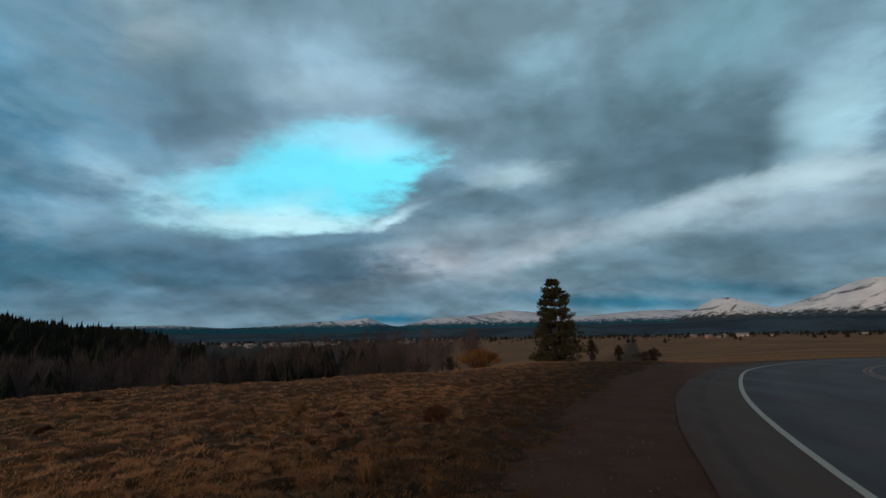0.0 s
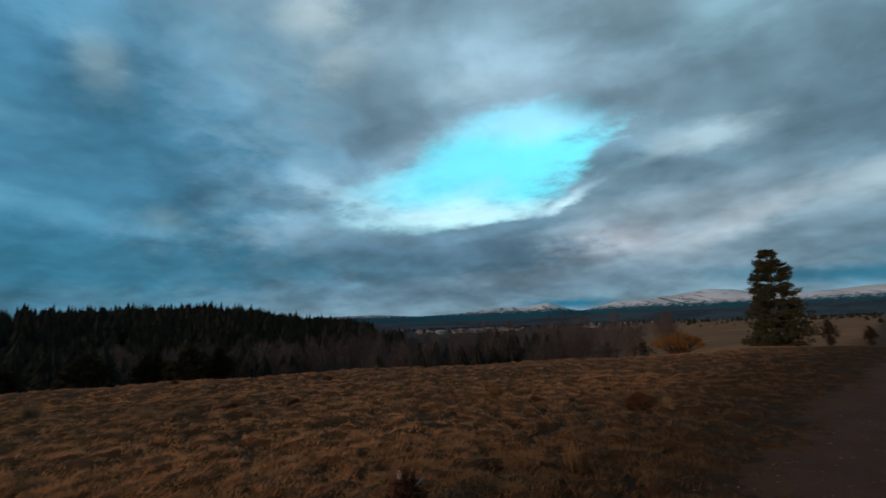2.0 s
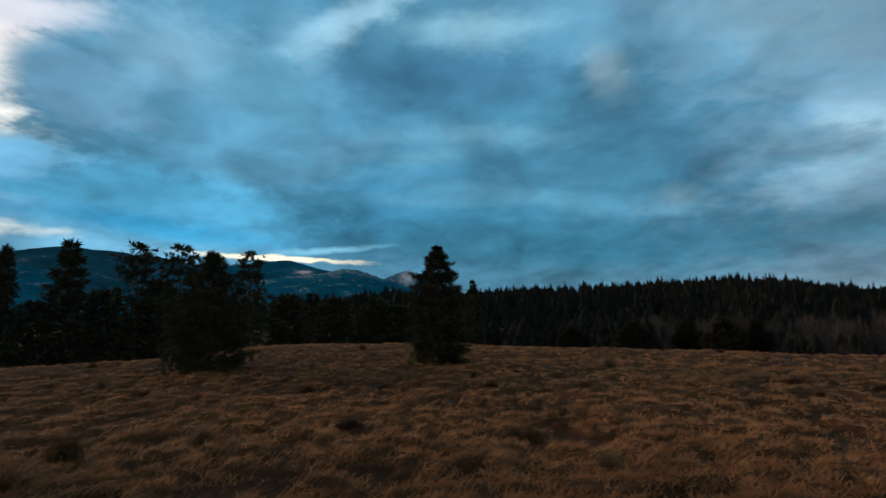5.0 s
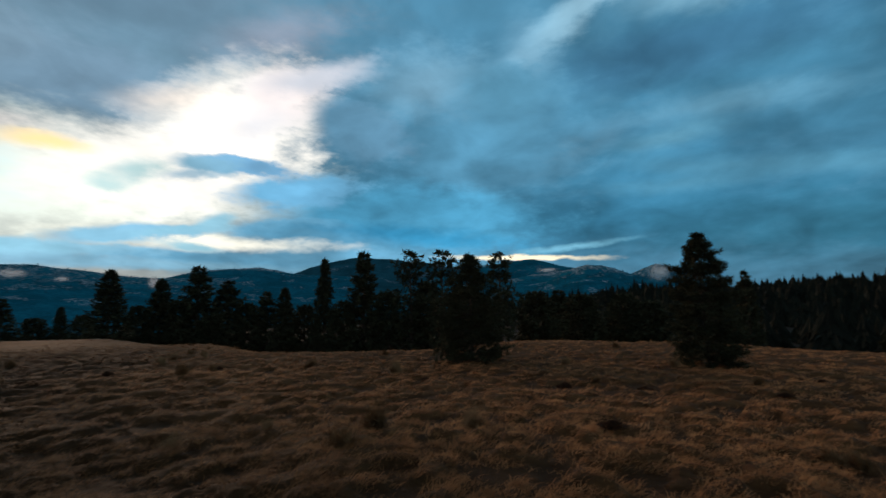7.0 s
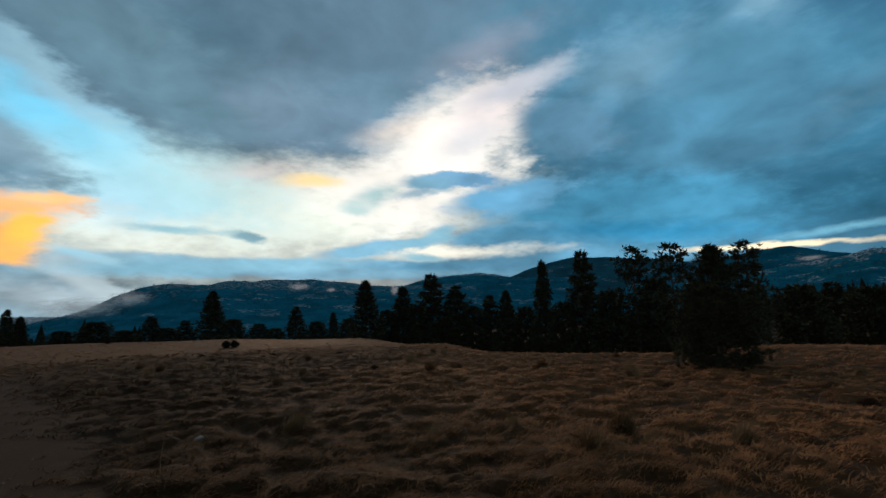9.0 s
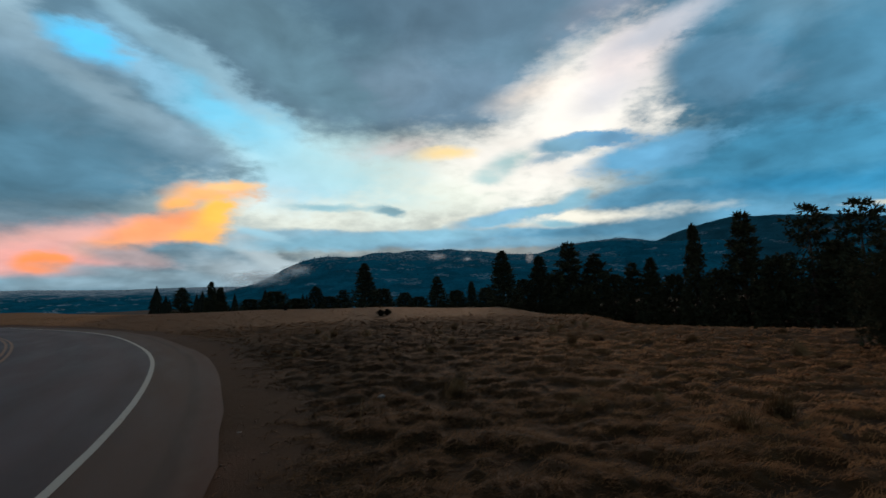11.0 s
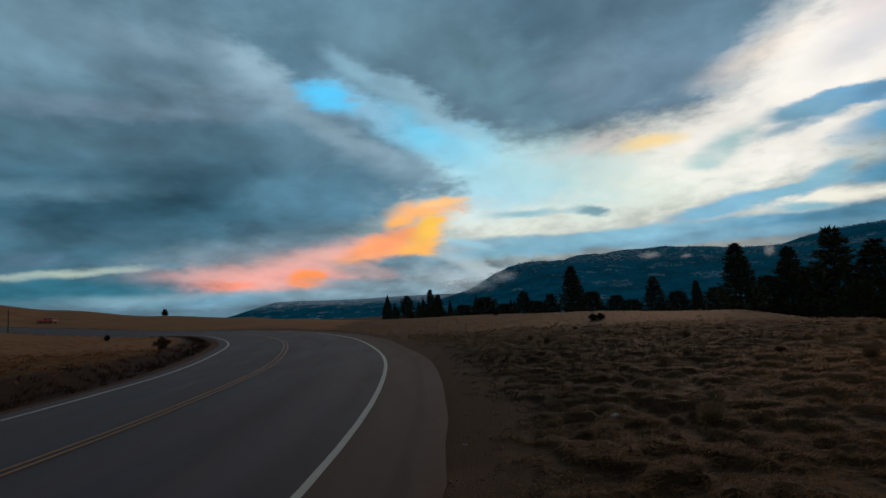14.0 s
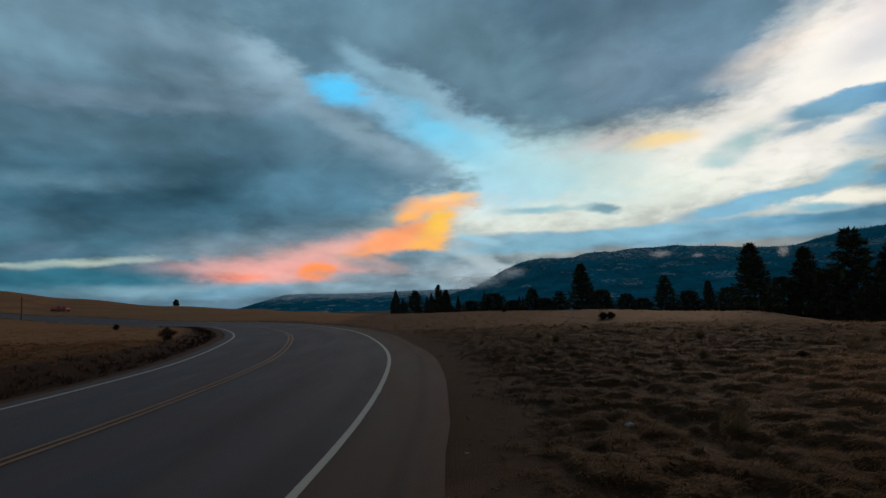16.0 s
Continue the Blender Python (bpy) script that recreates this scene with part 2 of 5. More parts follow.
cloud(-110.6, 25.2, 11.7, 2.7, -10, (123, 152, 170), 0.5)
cloud(-106.2, 26.8, 4.8, 1.5, -22, (141, 171, 187), 0.6)
cloud(-118.0, 25.7, 8.0, 1.1, 3, (101, 133, 151), 0.6)
cloud(-79.1, 15.7, 7.5, 2.7, -19, (170, 223, 241), 0.5)
cloud(-84.8, 19.9, 7.3, 2.2, -23, (122, 205, 238), 0.4)
cloud(-92.8, 23.0, 4.7, 1.4, -32, (144, 195, 223), 0.6, 0.8)
cloud(-98.1, 24.8, 2.7, 1.2, -7, (89, 195, 243), 0.35)
cloud(-85.7, 23.5, 7.6, 1.1, -25, (147, 186, 204), 0.7)
cloud(-93.3, 26.7, 4.0, 0.8, -26, (123, 161, 180), 0.6)
cloud(-116.1, 14.7, 23.1, 6.2, 2, (66, 101, 119), 0.3)
cloud(-96.4, 17.3, 10.0, 4.0, -21, (87, 118, 136), 0.3)
cloud(-120.4, 17.4, 15.0, 3.1, 6, (79, 112, 129), 0.5)
cloud(-117.7, 11.7, 19.7, 3.5, 4, (50, 86, 104), 0.6)
cloud(-99.8, 13.3, 8.5, 3.6, -9, (74, 112, 132), 0.4)
cloud(-91.5, 17.9, 6.1, 1.7, -25, (107, 135, 151), 0.5)
cloud(-125.8, 12.6, 6.9, 0.7, 7, (83, 118, 136), 0.7)
cloud(-117.9, 21.4, 13.8, 1.0, 5, (107, 133, 151), 0.6)
cloud(-96.3, 20.5, 8.0, 1.0, -23, (119, 146, 161), 0.6)
cloud(-120.0, 6.9, 20.5, 1.8, 2, (66, 105, 123), 0.4)
cloud(-125.9, 6.3, 2.6, 0.7, 2, (81, 114, 134), 0.3)
cloud(-107.5, 7.1, 9.1, 1.3, 6, (117, 139, 153), 0.5)
cloud(-102.5, 4.9, 11.1, 1.8, 4, (173, 159, 161), 0.5)
cloud(-97.9, 7.0, 7.3, 1.1, 9, (237, 178, 167), 0.6, 0.9)
cloud(-104.4, 4.5, 9.3, 1.3, 1, (233, 167, 159), 0.5)
cloud(-91.9, 7.7, 5.1, 1.6, 16, (253, 164, 114), 0.25)
cloud(-87.1, 8.2, 2.6, 1.6, 37, (258, 193, 101), 0.35, 0.9)
cloud(-86.9, 11.7, 3.6, 1.1, 2, (258, 186, 118), 0.35, 0.95)
cloud(-84.8, 12.6, 2.3, 0.5, 1, (258, 205, 142), 0.4)
cloud(-89.7, 10.5, 1.7, 0.8, 8, (258, 186, 112), 0.35)
cloud(-86.3, 9.7, 1.8, 1.1, 57, (258, 203, 93), 0.3)
cloud(-88.5, 7.0, 2.3, 0.7, 6, (258, 188, 101), 0.4)
cloud(-101.2, 4.2, 1.9, 0.9, -1, (258, 152, 93), 0.2)
cloud(-109.8, 3.7, 3.5, 0.5, -1, (246, 148, 122), 0.4)
cloud(-94.6, 6.0, 3.4, 0.7, 6, (248, 172, 127), 0.5)
cloud(-87.9, 5.1, 5.8, 1.2, -6, (101, 131, 147), 0.14)
cloud(-94.6, 4.9, 4.0, 0.7, -10, (169, 156, 159), 0.4)
cloud(-83.2, 3.3, 6.1, 1.6, -11, (153, 171, 180), 0.3)
cloud(-81.1, 4.8, 4.0, 0.9, -28, (171, 188, 195), 0.35)
cloud(-92.0, 3.0, 7.4, 0.6, -5, (129, 154, 167), 0.4)
cloud(-100.0, 2.3, 10.9, 0.7, -2, (123, 150, 164), 0.4)
cloud(-123.7, 5.1, 4.9, 0.3, 5, (191, 206, 193), 0.55, 0.8)
cloud(-129.5, 4.8, 2.1, 0.2, 1, (181, 201, 193), 0.45, 0.8)
cloud(-114.8, 5.9, 1.3, 0.3, 0, (105, 135, 151), 0.3)
cloud(-124.5, 3.4, 11.8, 1.2, 0, (52, 110, 130), 0.3)
cloud(-115.9, 2.2, 7.9, 0.6, -1, (111, 146, 161), 0.5)
cloud(-110.4, 2.1, 6.3, 0.5, 2, (97, 135, 155), 0.5)
cloud(-72.5, 15.1, 8.5, 3.2, -14, (188, 229, 235), 0.6, 0.8)
cloud(-46.6, 16.5, 3.0, 1.0, -1, (119, 163, 186), 0.25)
cloud(-44.2, 16.3, 2.3, 0.8, -11, (109, 152, 176), 0.3)
cloud(-52.6, 14.9, 2.3, 1.1, 20, (169, 197, 199), 0.5)
cloud(-54.7, 13.5, 1.8, 0.6, -5, (181, 206, 206), 0.5)
cloud(-54.2, 8.4, 5.1, 0.6, 1, (121, 169, 193), 0.2)
cloud(-47.8, 9.5, 4.1, 0.6, 12, (125, 174, 195), 0.25)
cloud(-44.9, 10.5, 1.9, 0.9, 14, (131, 177, 196), 0.3)
cloud(-46.8, 7.8, 2.4, 0.3, -4, (141, 184, 199), 0.4)
cloud(-74.1, 10.5, 4.6, 0.4, -1, (151, 193, 204), 0.4)
cloud(-67.1, 9.9, 1.8, 0.5, -6, (129, 166, 178), 0.25)
cloud(-59.9, 16.6, 3.0, 0.7, 0, (258, 229, 170), 0.5)
cloud(-49.4, 22.8, 3.9, 0.9, 10, (241, 223, 206), 0.8, 0.45)
cloud(-69.9, 6.7, 12.4, 0.8, 2, (129, 178, 199), 0.3)
cloud(-81.6, 7.5, 2.7, 0.4, -13, (151, 193, 210), 0.4)

# folds and billows of the cloud sheet, weak where the sky shows bright; overhead an added plain grey takes over
deck = W.n("VectorMath", {0: way, "Scale": W.math("DIVIDE", 1.0, W.math("ADD", W.math("ABSOLUTE", dz), 0.35))}, operation="SCALE").outputs[0]
fold = W.noise(deck, 2.2, 3.0, 0.5, 0.4)
puff = W.noise(deck, 5.5, 5.0, 0.5, 0.3)
lee = W.noise(W.vmath("ADD", deck, (0.02, -0.03, 0.05)).outputs[0], 5.5, 5.0, 0.5, 0.3)
relief = W.math("SUBTRACT", puff.outputs["Fac"], lee.outputs["Fac"])
tone = W.math("MULTIPLY", W.ramp(fold.outputs["Fac"], 0.3, 0.7, 0.78, 1.28), W.ramp(puff.outputs["Fac"], 0.3, 0.72, 0.92, 1.1))
tone = W.math("ADD", tone, W.math("MULTIPLY", relief, 0.5))
shine = W.n("RGBToBW", {0: sky_col}).outputs[0]
tone = W.math("ADD", 1.0, W.math("MULTIPLY", W.math("SUBTRACT", tone, 1.0), W.ramp(shine, 0.2, 0.6, 1.0, 0.3)))
tone = W.math("MULTIPLY", tone, W.ramp(shine, 0.1, 0.7, 1.27, 1.1))
sky_col = W.mix(1.0, sky_col, W.n("CombineColor", {0: tone, 1: tone, 2: tone}).outputs[0], "MULTIPLY")
# unseen grey overhead, added to dim and neutralise the light on the ground
sky_col = W.mix(W.ramp(rise, 42, 58), sky_col, (0.16, 0.145, 0.14, 1))
sky_col = W.mix(W.ramp(rise, 0.5, -1.0), sky_col, (0.02, 0.02, 0.02, 1))
W.t.links.new(W.n("Background", {0: sky_col, 1: 1.0}).outputs[0], W.n("OutputWorld").inputs[0])

# ---- materials ----
def material(name, rough=0.9, metal=0.0, shine=0.3):
    m = bpy.data.materials.new(name)
    m.use_nodes = True
    t = Tree(m.node_tree)
    out = t.n("OutputMaterial")
    bsdf = t.n("BsdfPrincipled", {"Roughness": rough, "Metallic": metal, "Specular IOR Level": shine})
    t.t.links.new(bsdf.outputs[0], out.inputs[0])
    t.b = bsdf.inputs
    t.obj = t.n("TexCoord").outputs["Object"]
    return m, t


def bump(t, height, strength, distance):
    t.t.links.new(t.n("Bump", {"Height": height, "Strength": strength, "Distance": distance}).outputs[0], t.b["Normal"])


def two_tone(name, a, b, scale, rough=0.9, grain=0.0, detail=5.0, relief=0.3, third=None):
    """A surface of two base colours in patches, with finer grain."""
    m, t = material(name, rough)
    coarse = t.noise(t.obj, scale, detail, 0.6)
    fine = t.noise(t.obj, scale * 9, 6.0, 0.6)
    c = t.mix(t.ramp(coarse.outputs["Fac"], 0.35, 0.65), a + (1,), b + (1,))
    if third:
        c = t.mix(t.ramp(t.noise(t.obj, scale * 0.31, 3.0).outputs["Fac"], 0.5, 0.66), c, third + (1,))
    c = t.mix(1.0, c, t.n("CombineColor", {0: t.ramp(fine.outputs["Fac"], 0.2, 0.8, 1 - grain, 1 + grain), 1: t.ramp(fine.outputs["Fac"], 0.2, 0.8, 1 - grain, 1 + grain), 2: t.ramp(fine.outputs["Fac"], 0.2, 0.8, 1 - grain, 1 + grain)}).outputs[0], "MULTIPLY")
    t.t.links.new(c, t.b["Base Color"])
    if relief:
        bump(t, fine.outputs["Fac"], relief, 0.02)
    return m


def leafy(name, a, b, scale=1.0):
    """Foliage that varies from clump to clump."""
    m, t = material(name, 0.85, 0.0, 0.1)
    isl = t.n("NewGeometry").outputs["Random Per Island"]
    big = t.noise(t.obj, scale, 2.0).outputs["Fac"]
    t.t.links.new(t.mix(t.math("MULTIPLY", t.math("ADD", isl, big), 0.55), a + (1,), b + (1,)), t.b["Base Color"])
    return m


GRASS_A, GRASS_B, GRASS_C = (0.125, 0.056, 0.021), (0.09, 0.038, 0.0155), (0.04, 0.0165, 0.0075)


def shade_mask(t):
    """Where shade is painted into the meadow's colour: southward, and beside the road."""
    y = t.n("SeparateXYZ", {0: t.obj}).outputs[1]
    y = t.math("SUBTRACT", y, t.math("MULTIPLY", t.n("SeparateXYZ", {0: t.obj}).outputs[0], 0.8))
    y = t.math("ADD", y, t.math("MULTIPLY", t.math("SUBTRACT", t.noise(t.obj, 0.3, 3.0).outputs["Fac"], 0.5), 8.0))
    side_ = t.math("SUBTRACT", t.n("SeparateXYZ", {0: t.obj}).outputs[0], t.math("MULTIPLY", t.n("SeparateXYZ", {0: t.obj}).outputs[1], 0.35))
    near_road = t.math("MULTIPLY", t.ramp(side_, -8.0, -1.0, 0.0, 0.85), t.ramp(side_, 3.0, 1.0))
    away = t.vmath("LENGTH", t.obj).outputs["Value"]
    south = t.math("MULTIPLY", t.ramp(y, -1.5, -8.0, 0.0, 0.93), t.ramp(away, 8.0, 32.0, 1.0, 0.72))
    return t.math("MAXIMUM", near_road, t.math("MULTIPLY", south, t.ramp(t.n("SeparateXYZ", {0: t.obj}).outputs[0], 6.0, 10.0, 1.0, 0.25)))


def ground_material():
    m, t = material("dry_field", 0.95)
    t.b["Specular IOR Level"].default_value = 0.1
    patch = t.noise(t.obj, 0.35, 5.0, 0.6)
    mat_ = t.noise(t.vmath("MULTIPLY", t.obj, (1, 1, 0.2)).outputs[0], 2.2, 7.0, 0.62, 0.8)
    fine = t.noise(t.obj, 14.0, 6.0, 0.65, 0.5)
    c = t.mix(t.ramp(mat_.outputs["Fac"], 0.35, 0.62), GRASS_C + (1,), GRASS_A + (1,))
    c = t.mix(t.ramp(patch.outputs["Fac"], 0.42, 0.62, 0.0, 0.7), c, GRASS_B + (1,))
    c = t.mix(t.ramp(fine.outputs["Fac"], 0.35, 0.7, 0.0, 0.5), c, (0.13, 0.064, 0.026, 1))
    c = t.mix(t.ramp(t.noise(t.obj, 0.02, 3.0).outputs["Fac"], 0.45, 0.6, 0.0, 0.4), c, (0.14, 0.062, 0.021, 1))
    c = t.mix(t.n("Attribute", attribute_name="thatch").outputs["Fac"], c, t.mix(t.ramp(mat_.outputs["Fac"], 0.35, 0.65), (0.19, 0.08, 0.03, 1), (0.29, 0.135, 0.052, 1)))
    # soil between tussocks, with the shade of the hollows painted into its colour
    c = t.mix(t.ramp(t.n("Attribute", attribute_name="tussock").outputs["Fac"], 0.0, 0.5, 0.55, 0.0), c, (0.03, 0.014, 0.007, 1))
    plain_ = t.n("Attribute", attribute_name="stubble").outputs["Fac"]
    c = t.mix(plain_, c, t.mix(t.ramp(t.noise(t.vmath("MULTIPLY", t.obj, (0.012, 0.11, 1)).outputs[0], 1.0, 6.0).outputs["Fac"], 0.4, 0.6), (0.24, 0.115, 0.046, 1), (0.15, 0.072, 0.032, 1)))
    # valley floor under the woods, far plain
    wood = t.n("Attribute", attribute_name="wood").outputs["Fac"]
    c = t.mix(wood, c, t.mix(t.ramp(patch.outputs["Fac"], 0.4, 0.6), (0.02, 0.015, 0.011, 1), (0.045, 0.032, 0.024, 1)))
    # bank of dead weeds beside the road
    bank = t.n("Attribute", attribute_name="bank").outputs["Fac"]
    c = t.mix(t.math("MULTIPLY", bank, t.ramp(mat_.outputs["Fac"], 0.25, 0.5, 0.55, 1.0)), c, (0.028, 0.014, 0.010, 1))
    # gravel shoulder
    peb = t.n("TexVoronoi", {"Vector": t.obj, "Scale": 70.0})
    stone = t.mix(t.ramp(peb.outputs["Distance"], 0.0, 0.6), (0.036, 0.018, 0.013, 1), (0.14, 0.068, 0.046, 1))
    stone = t.mix(t.ramp(t.noise(t.obj, 1.3, 5.0).outputs["Fac"], 0.35, 0.65, 0.0, 0.75), stone, (0.084, 0.038, 0.025, 1))
    gravel = t.n("Attribute", attribute_name="gravel").outputs["Fac"]
    g = t.ramp(t.math("ADD", gravel, t.math("MULTIPLY", t.math("SUBTRACT", mat_.outputs["Fac"], 0.5), 1.3)), 0.4, 0.62)
    c = t.mix(g, c, stone)
    # painted shade: soil and gravel darkened southward and near the road
    c = t.mix(t.math("MULTIPLY", shade_mask(t), t.math("SUBTRACT", 1.0, t.math("MULTIPLY", g, t.ramp(t.n("SeparateXYZ", {0: t.obj}).outputs[1], -1.0, 3.0, 0.0, 0.5)))), c, (0.024, 0.0125, 0.0052, 1))
    t.t.links.new(c, t.b["Base Color"])
    h = t.math("ADD", t.math("MULTIPLY", mat_.outputs["Fac"], 1.2), t.math("MULTIPLY", fine.outputs["Fac"], 0.35))
    h = t.mix(g, h, t.math("MULTIPLY", peb.outputs["Distance"], 0.12))
    bump(t, h, 0.7, 0.12)
    return m


def asphalt_material(name, a, b, shine=0.2, tracks=(), dirt=None):
    """Worn asphalt; tracks are (place across, half width, gain) of polished or oiled bands along the road, dirt the soil washed over its outer edge."""
    m, t = material(name, 0.75, 0.0, shine)
    speck = t.noise(t.obj, 90.0, 3.0, 0.7)
    wear = t.noise(t.vmath("MULTIPLY", t.obj, (0.6, 0.12, 1)).outputs[0], 1.6, 6.0, 0.6)
    across = t.math("ADD", t.n("Attribute", attribute_name="across").outputs["Fac"], t.math("MULTIPLY", t.math("SUBTRACT", wear.outputs["Fac"], 0.5), 0.35))
    c = t.mix(t.ramp(wear.outputs["Fac"], 0.35, 0.65), a + (1,), b + (1,))
    for at, half, gain in tracks:
        band = t.ramp(t.math("ABSOLUTE", t.math("SUBTRACT", across, at)), half, half * 0.2)
        c = t.mix(t.math("MULTIPLY", band, 0.8), c, tuple(min(1.0, (u + v) / 2 * gain) for u, v in zip(a, b)) + (1,))
    c = t.mix(t.ramp(speck.outputs["Fac"], 0.5, 0.75, 0.0, 0.5), c, (0.09, 0.078, 0.072, 1))
    if dirt:
        blotch = t.math("ADD", across, t.math("MULTIPLY", t.math("SUBTRACT", t.noise(t.obj, 3.5, 6.0, 0.65).outputs["Fac"], 0.5), 0.7))
        c = t.mix(t.ramp(blotch, -0.95, -1.4, 0.0, 0.95), c, dirt + (1,))
    t.t.links.new(c, t.b["Base Color"])
    t.t.links.new(t.ramp(wear.outputs["Fac"], 0.3, 0.7, 0.62, 0.8), t.b["Roughness"])
    bump(t, speck.outputs["Fac"], 0.35, 0.01)
    return m


def paint_material(name, rgb, under=(0.06, 0.06, 0.06)):
    m, t = material(name, 0.6)
    worn = t.noise(t.obj, 7.0, 7.0, 0.7)
    t.t.links.new(t.mix(t.ramp(worn.outputs["Fac"], 0.56, 0.72, 0.0, 0.8), rgb + (1,), under + (1,)), t.b["Base Color"])
    bump(t, worn.outputs["Fac"], 0.2, 0.005)
    return m


def snow_hill_material(name, ground, snow, low, high, scale, streaks=0.5, grain=6.0, relief=0.3):
    """Wooded or grassy slopes whose upper parts carry snow; low and high are heights in metres, streaks the share of bare ground in the snow."""
    m, t = material(name, 0.95, 0.0, 0.0)
    z = t.n("SeparateXYZ", {0: t.obj}).outputs[2]
    rough_ = t.noise(t.vmath("MULTIPLY", t.obj, (1, 1, 2)).outputs[0], scale, 8.0, 0.6, 0.4)
    fine = t.noise(t.vmath("MULTIPLY", t.obj, (1, 1, 1.5)).outputs[0], scale * grain, 5.0, 0.6, 0.3)
    trees = t.noise(t.vmath("MULTIPLY", t.obj, (1, 1, 0.5)).outputs[0], 0.09, 4.0, 0.7)
    line = t.math("ADD", z, t.math("MULTIPLY", t.math("SUBTRACT", rough_.outputs["Fac"], 0.5), (high - low) * 3.0))
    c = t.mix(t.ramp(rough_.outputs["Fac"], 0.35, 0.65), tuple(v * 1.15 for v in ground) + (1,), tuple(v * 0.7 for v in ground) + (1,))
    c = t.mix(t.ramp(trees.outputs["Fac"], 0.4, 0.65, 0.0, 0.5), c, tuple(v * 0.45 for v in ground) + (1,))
    s = t.math("MULTIPLY", t.ramp(line, low, high), t.ramp(fine.outputs["Fac"], streaks - 0.06, streaks + 0.05))
    s = t.math("MULTIPLY", s, t.ramp(trees.outputs["Fac"], 0.62, 0.48))
    # clearings on the lower slopes
    open_ = t.ramp(t.noise(t.vmath("MULTIPLY", t.obj, (1, 1, 3)).outputs[0], scale * 0.8, 4.0, 0.6).outputs["Fac"], 0.58, 0.62)
    s = t.math("MAXIMUM", s, t.math("MULTIPLY", t.math("MULTIPLY", open_, t.ramp(trees.outputs["Fac"], 0.52, 0.42)), 0.5))
    t.t.links.new(t.mix(s, c, snow + (1,)), t.b["Base Color"])
    bump(t, rough_.outputs["Fac"], relief * 0.4, 8.0)
    return m


def bare_snow_material(name, ground, snow, low, high, lean):
    """Open snowfields cut by dark slanting gullies, with trees along the lower edge."""
    m, t = material(name, 0.9, 0.0, 0.0)
    x, _, z = t.n("SeparateXYZ", {0: t.obj}).outputs
    slant = t.n("CombineXYZ", {0: t.math("ADD", t.math("MULTIPLY", x, 0.012), t.math("MULTIPLY", z, lean)), 1: t.math("MULTIPLY", z, 0.006)}).outputs[0]
    gully = t.noise(slant, 1.0, 6.0, 0.62, 0.3).outputs["Fac"]
    patch = t.noise(t.obj, 0.004, 5.0, 0.6).outputs["Fac"]
    trees = t.noise(t.vmath("MULTIPLY", t.obj, (1, 1, 0.6)).outputs[0], 0.03, 5.0, 0.7).outputs["Fac"]
    line = t.math("ADD", z, t.math("MULTIPLY", t.math("SUBTRACT", trees, 0.5), (high - low) * 4.0))
    cut = t.math("MULTIPLY", t.ramp(gully, 0.53, 0.6), t.ramp(patch, 0.36, 0.54))
    s = t.math("MULTIPLY", t.ramp(line, low, high), t.math("SUBTRACT", 1.0, t.math("MULTIPLY", cut, 0.85)))
    c = t.mix(t.ramp(patch, 0.35, 0.65), snow + (1,), tuple(v * 0.82 for v in snow) + (1,))
    t.t.links.new(t.mix(s, ground + (1,), c), t.b["Base Color"])
    bump(t, gully, 0.6, 20.0)
    return m


def straw_material():
    """Dry grass: colour goes by tuft, with some spread from blade to blade."""
    m, t = material("dry_grass", 0.85, 0.0, 0.05)
    isl = t.n("NewGeometry").outputs["Random Per Island"]
    tuft = t.noise(t.obj, 3.2, 5.0, 0.65).outputs["Fac"]
    area = t.noise(t.obj, 0.22, 3.0, 0.5).outputs["Fac"]
    c = t.mix(t.ramp(tuft, 0.34, 0.66), (0.235, 0.09, 0.034, 1), (0.57, 0.235, 0.092, 1))
    c = t.mix(t.math("MULTIPLY", isl, 0.45), c, (0.33, 0.165, 0.075, 1))
    c = t.mix(t.ramp(area, 0.48, 0.7, 0.0, 0.35), c, (0.17, 0.066, 0.024, 1))
    # the same painted shade on the blades, keeping some tuft tone
    c = t.mix(shade_mask(t), c, t.mix(t.ramp(tuft, 0.4, 0.65), (0.03, 0.0155, 0.006, 1), (0.062, 0.034, 0.0125, 1)))
    t.t.links.new(c, t.b["Base Color"])
    return m


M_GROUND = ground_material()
M_ROAD = asphalt_material("road_asphalt", (0.041, 0.028, 0.031), (0.07, 0.047, 0.048), 0.25, ((0.3, 0.55, 0.72), (1.1, 0.5, 1.25), (2.0, 0.5, 0.85), (2.9, 0.5, 1.25), (4.0, 0.5, 0.7), (5.1, 0.5, 1.2), (6.7, 0.5, 1.2)))
M_SHOULDER = asphalt_material("shoulder_asphalt", (0.068, 0.043, 0.033), (0.09, 0.059, 0.046), 0.08, ((-0.95, 0.18, 0.72), (-0.45, 0.3, 1.1)), (0.07, 0.034, 0.024))
M_WHITE = paint_material("white_road_paint", (0.36, 0.325, 0.27))
M_YELLOW = paint_material("yellow_road_paint", (0.2, 0.083, 0.023))
M_NEEDLE = leafy("pine_needles", (0.03, 0.027, 0.014), (0.075, 0.063, 0.031), 0.6)
M_NEEDLE_DARK = leafy("fir_needles", (0.028, 0.029, 0.018), (0.066, 0.06, 0.03), 0.6)
M_BARK = two_tone("pine_bark", (0.05, 0.035, 0.025), (0.10, 0.06, 0.04), 6.0, 0.95, 0.3)
M_TWIG = two_tone("bare_twigs", (0.03, 0.021, 0.019), (0.085, 0.063, 0.058), 0.06, 0.95, 0.2, relief=0)
M_FOREST = leafy("far_forest", (0.010, 0.011, 0.009), (0.024, 0.024, 0.015), 0.02)
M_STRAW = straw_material()
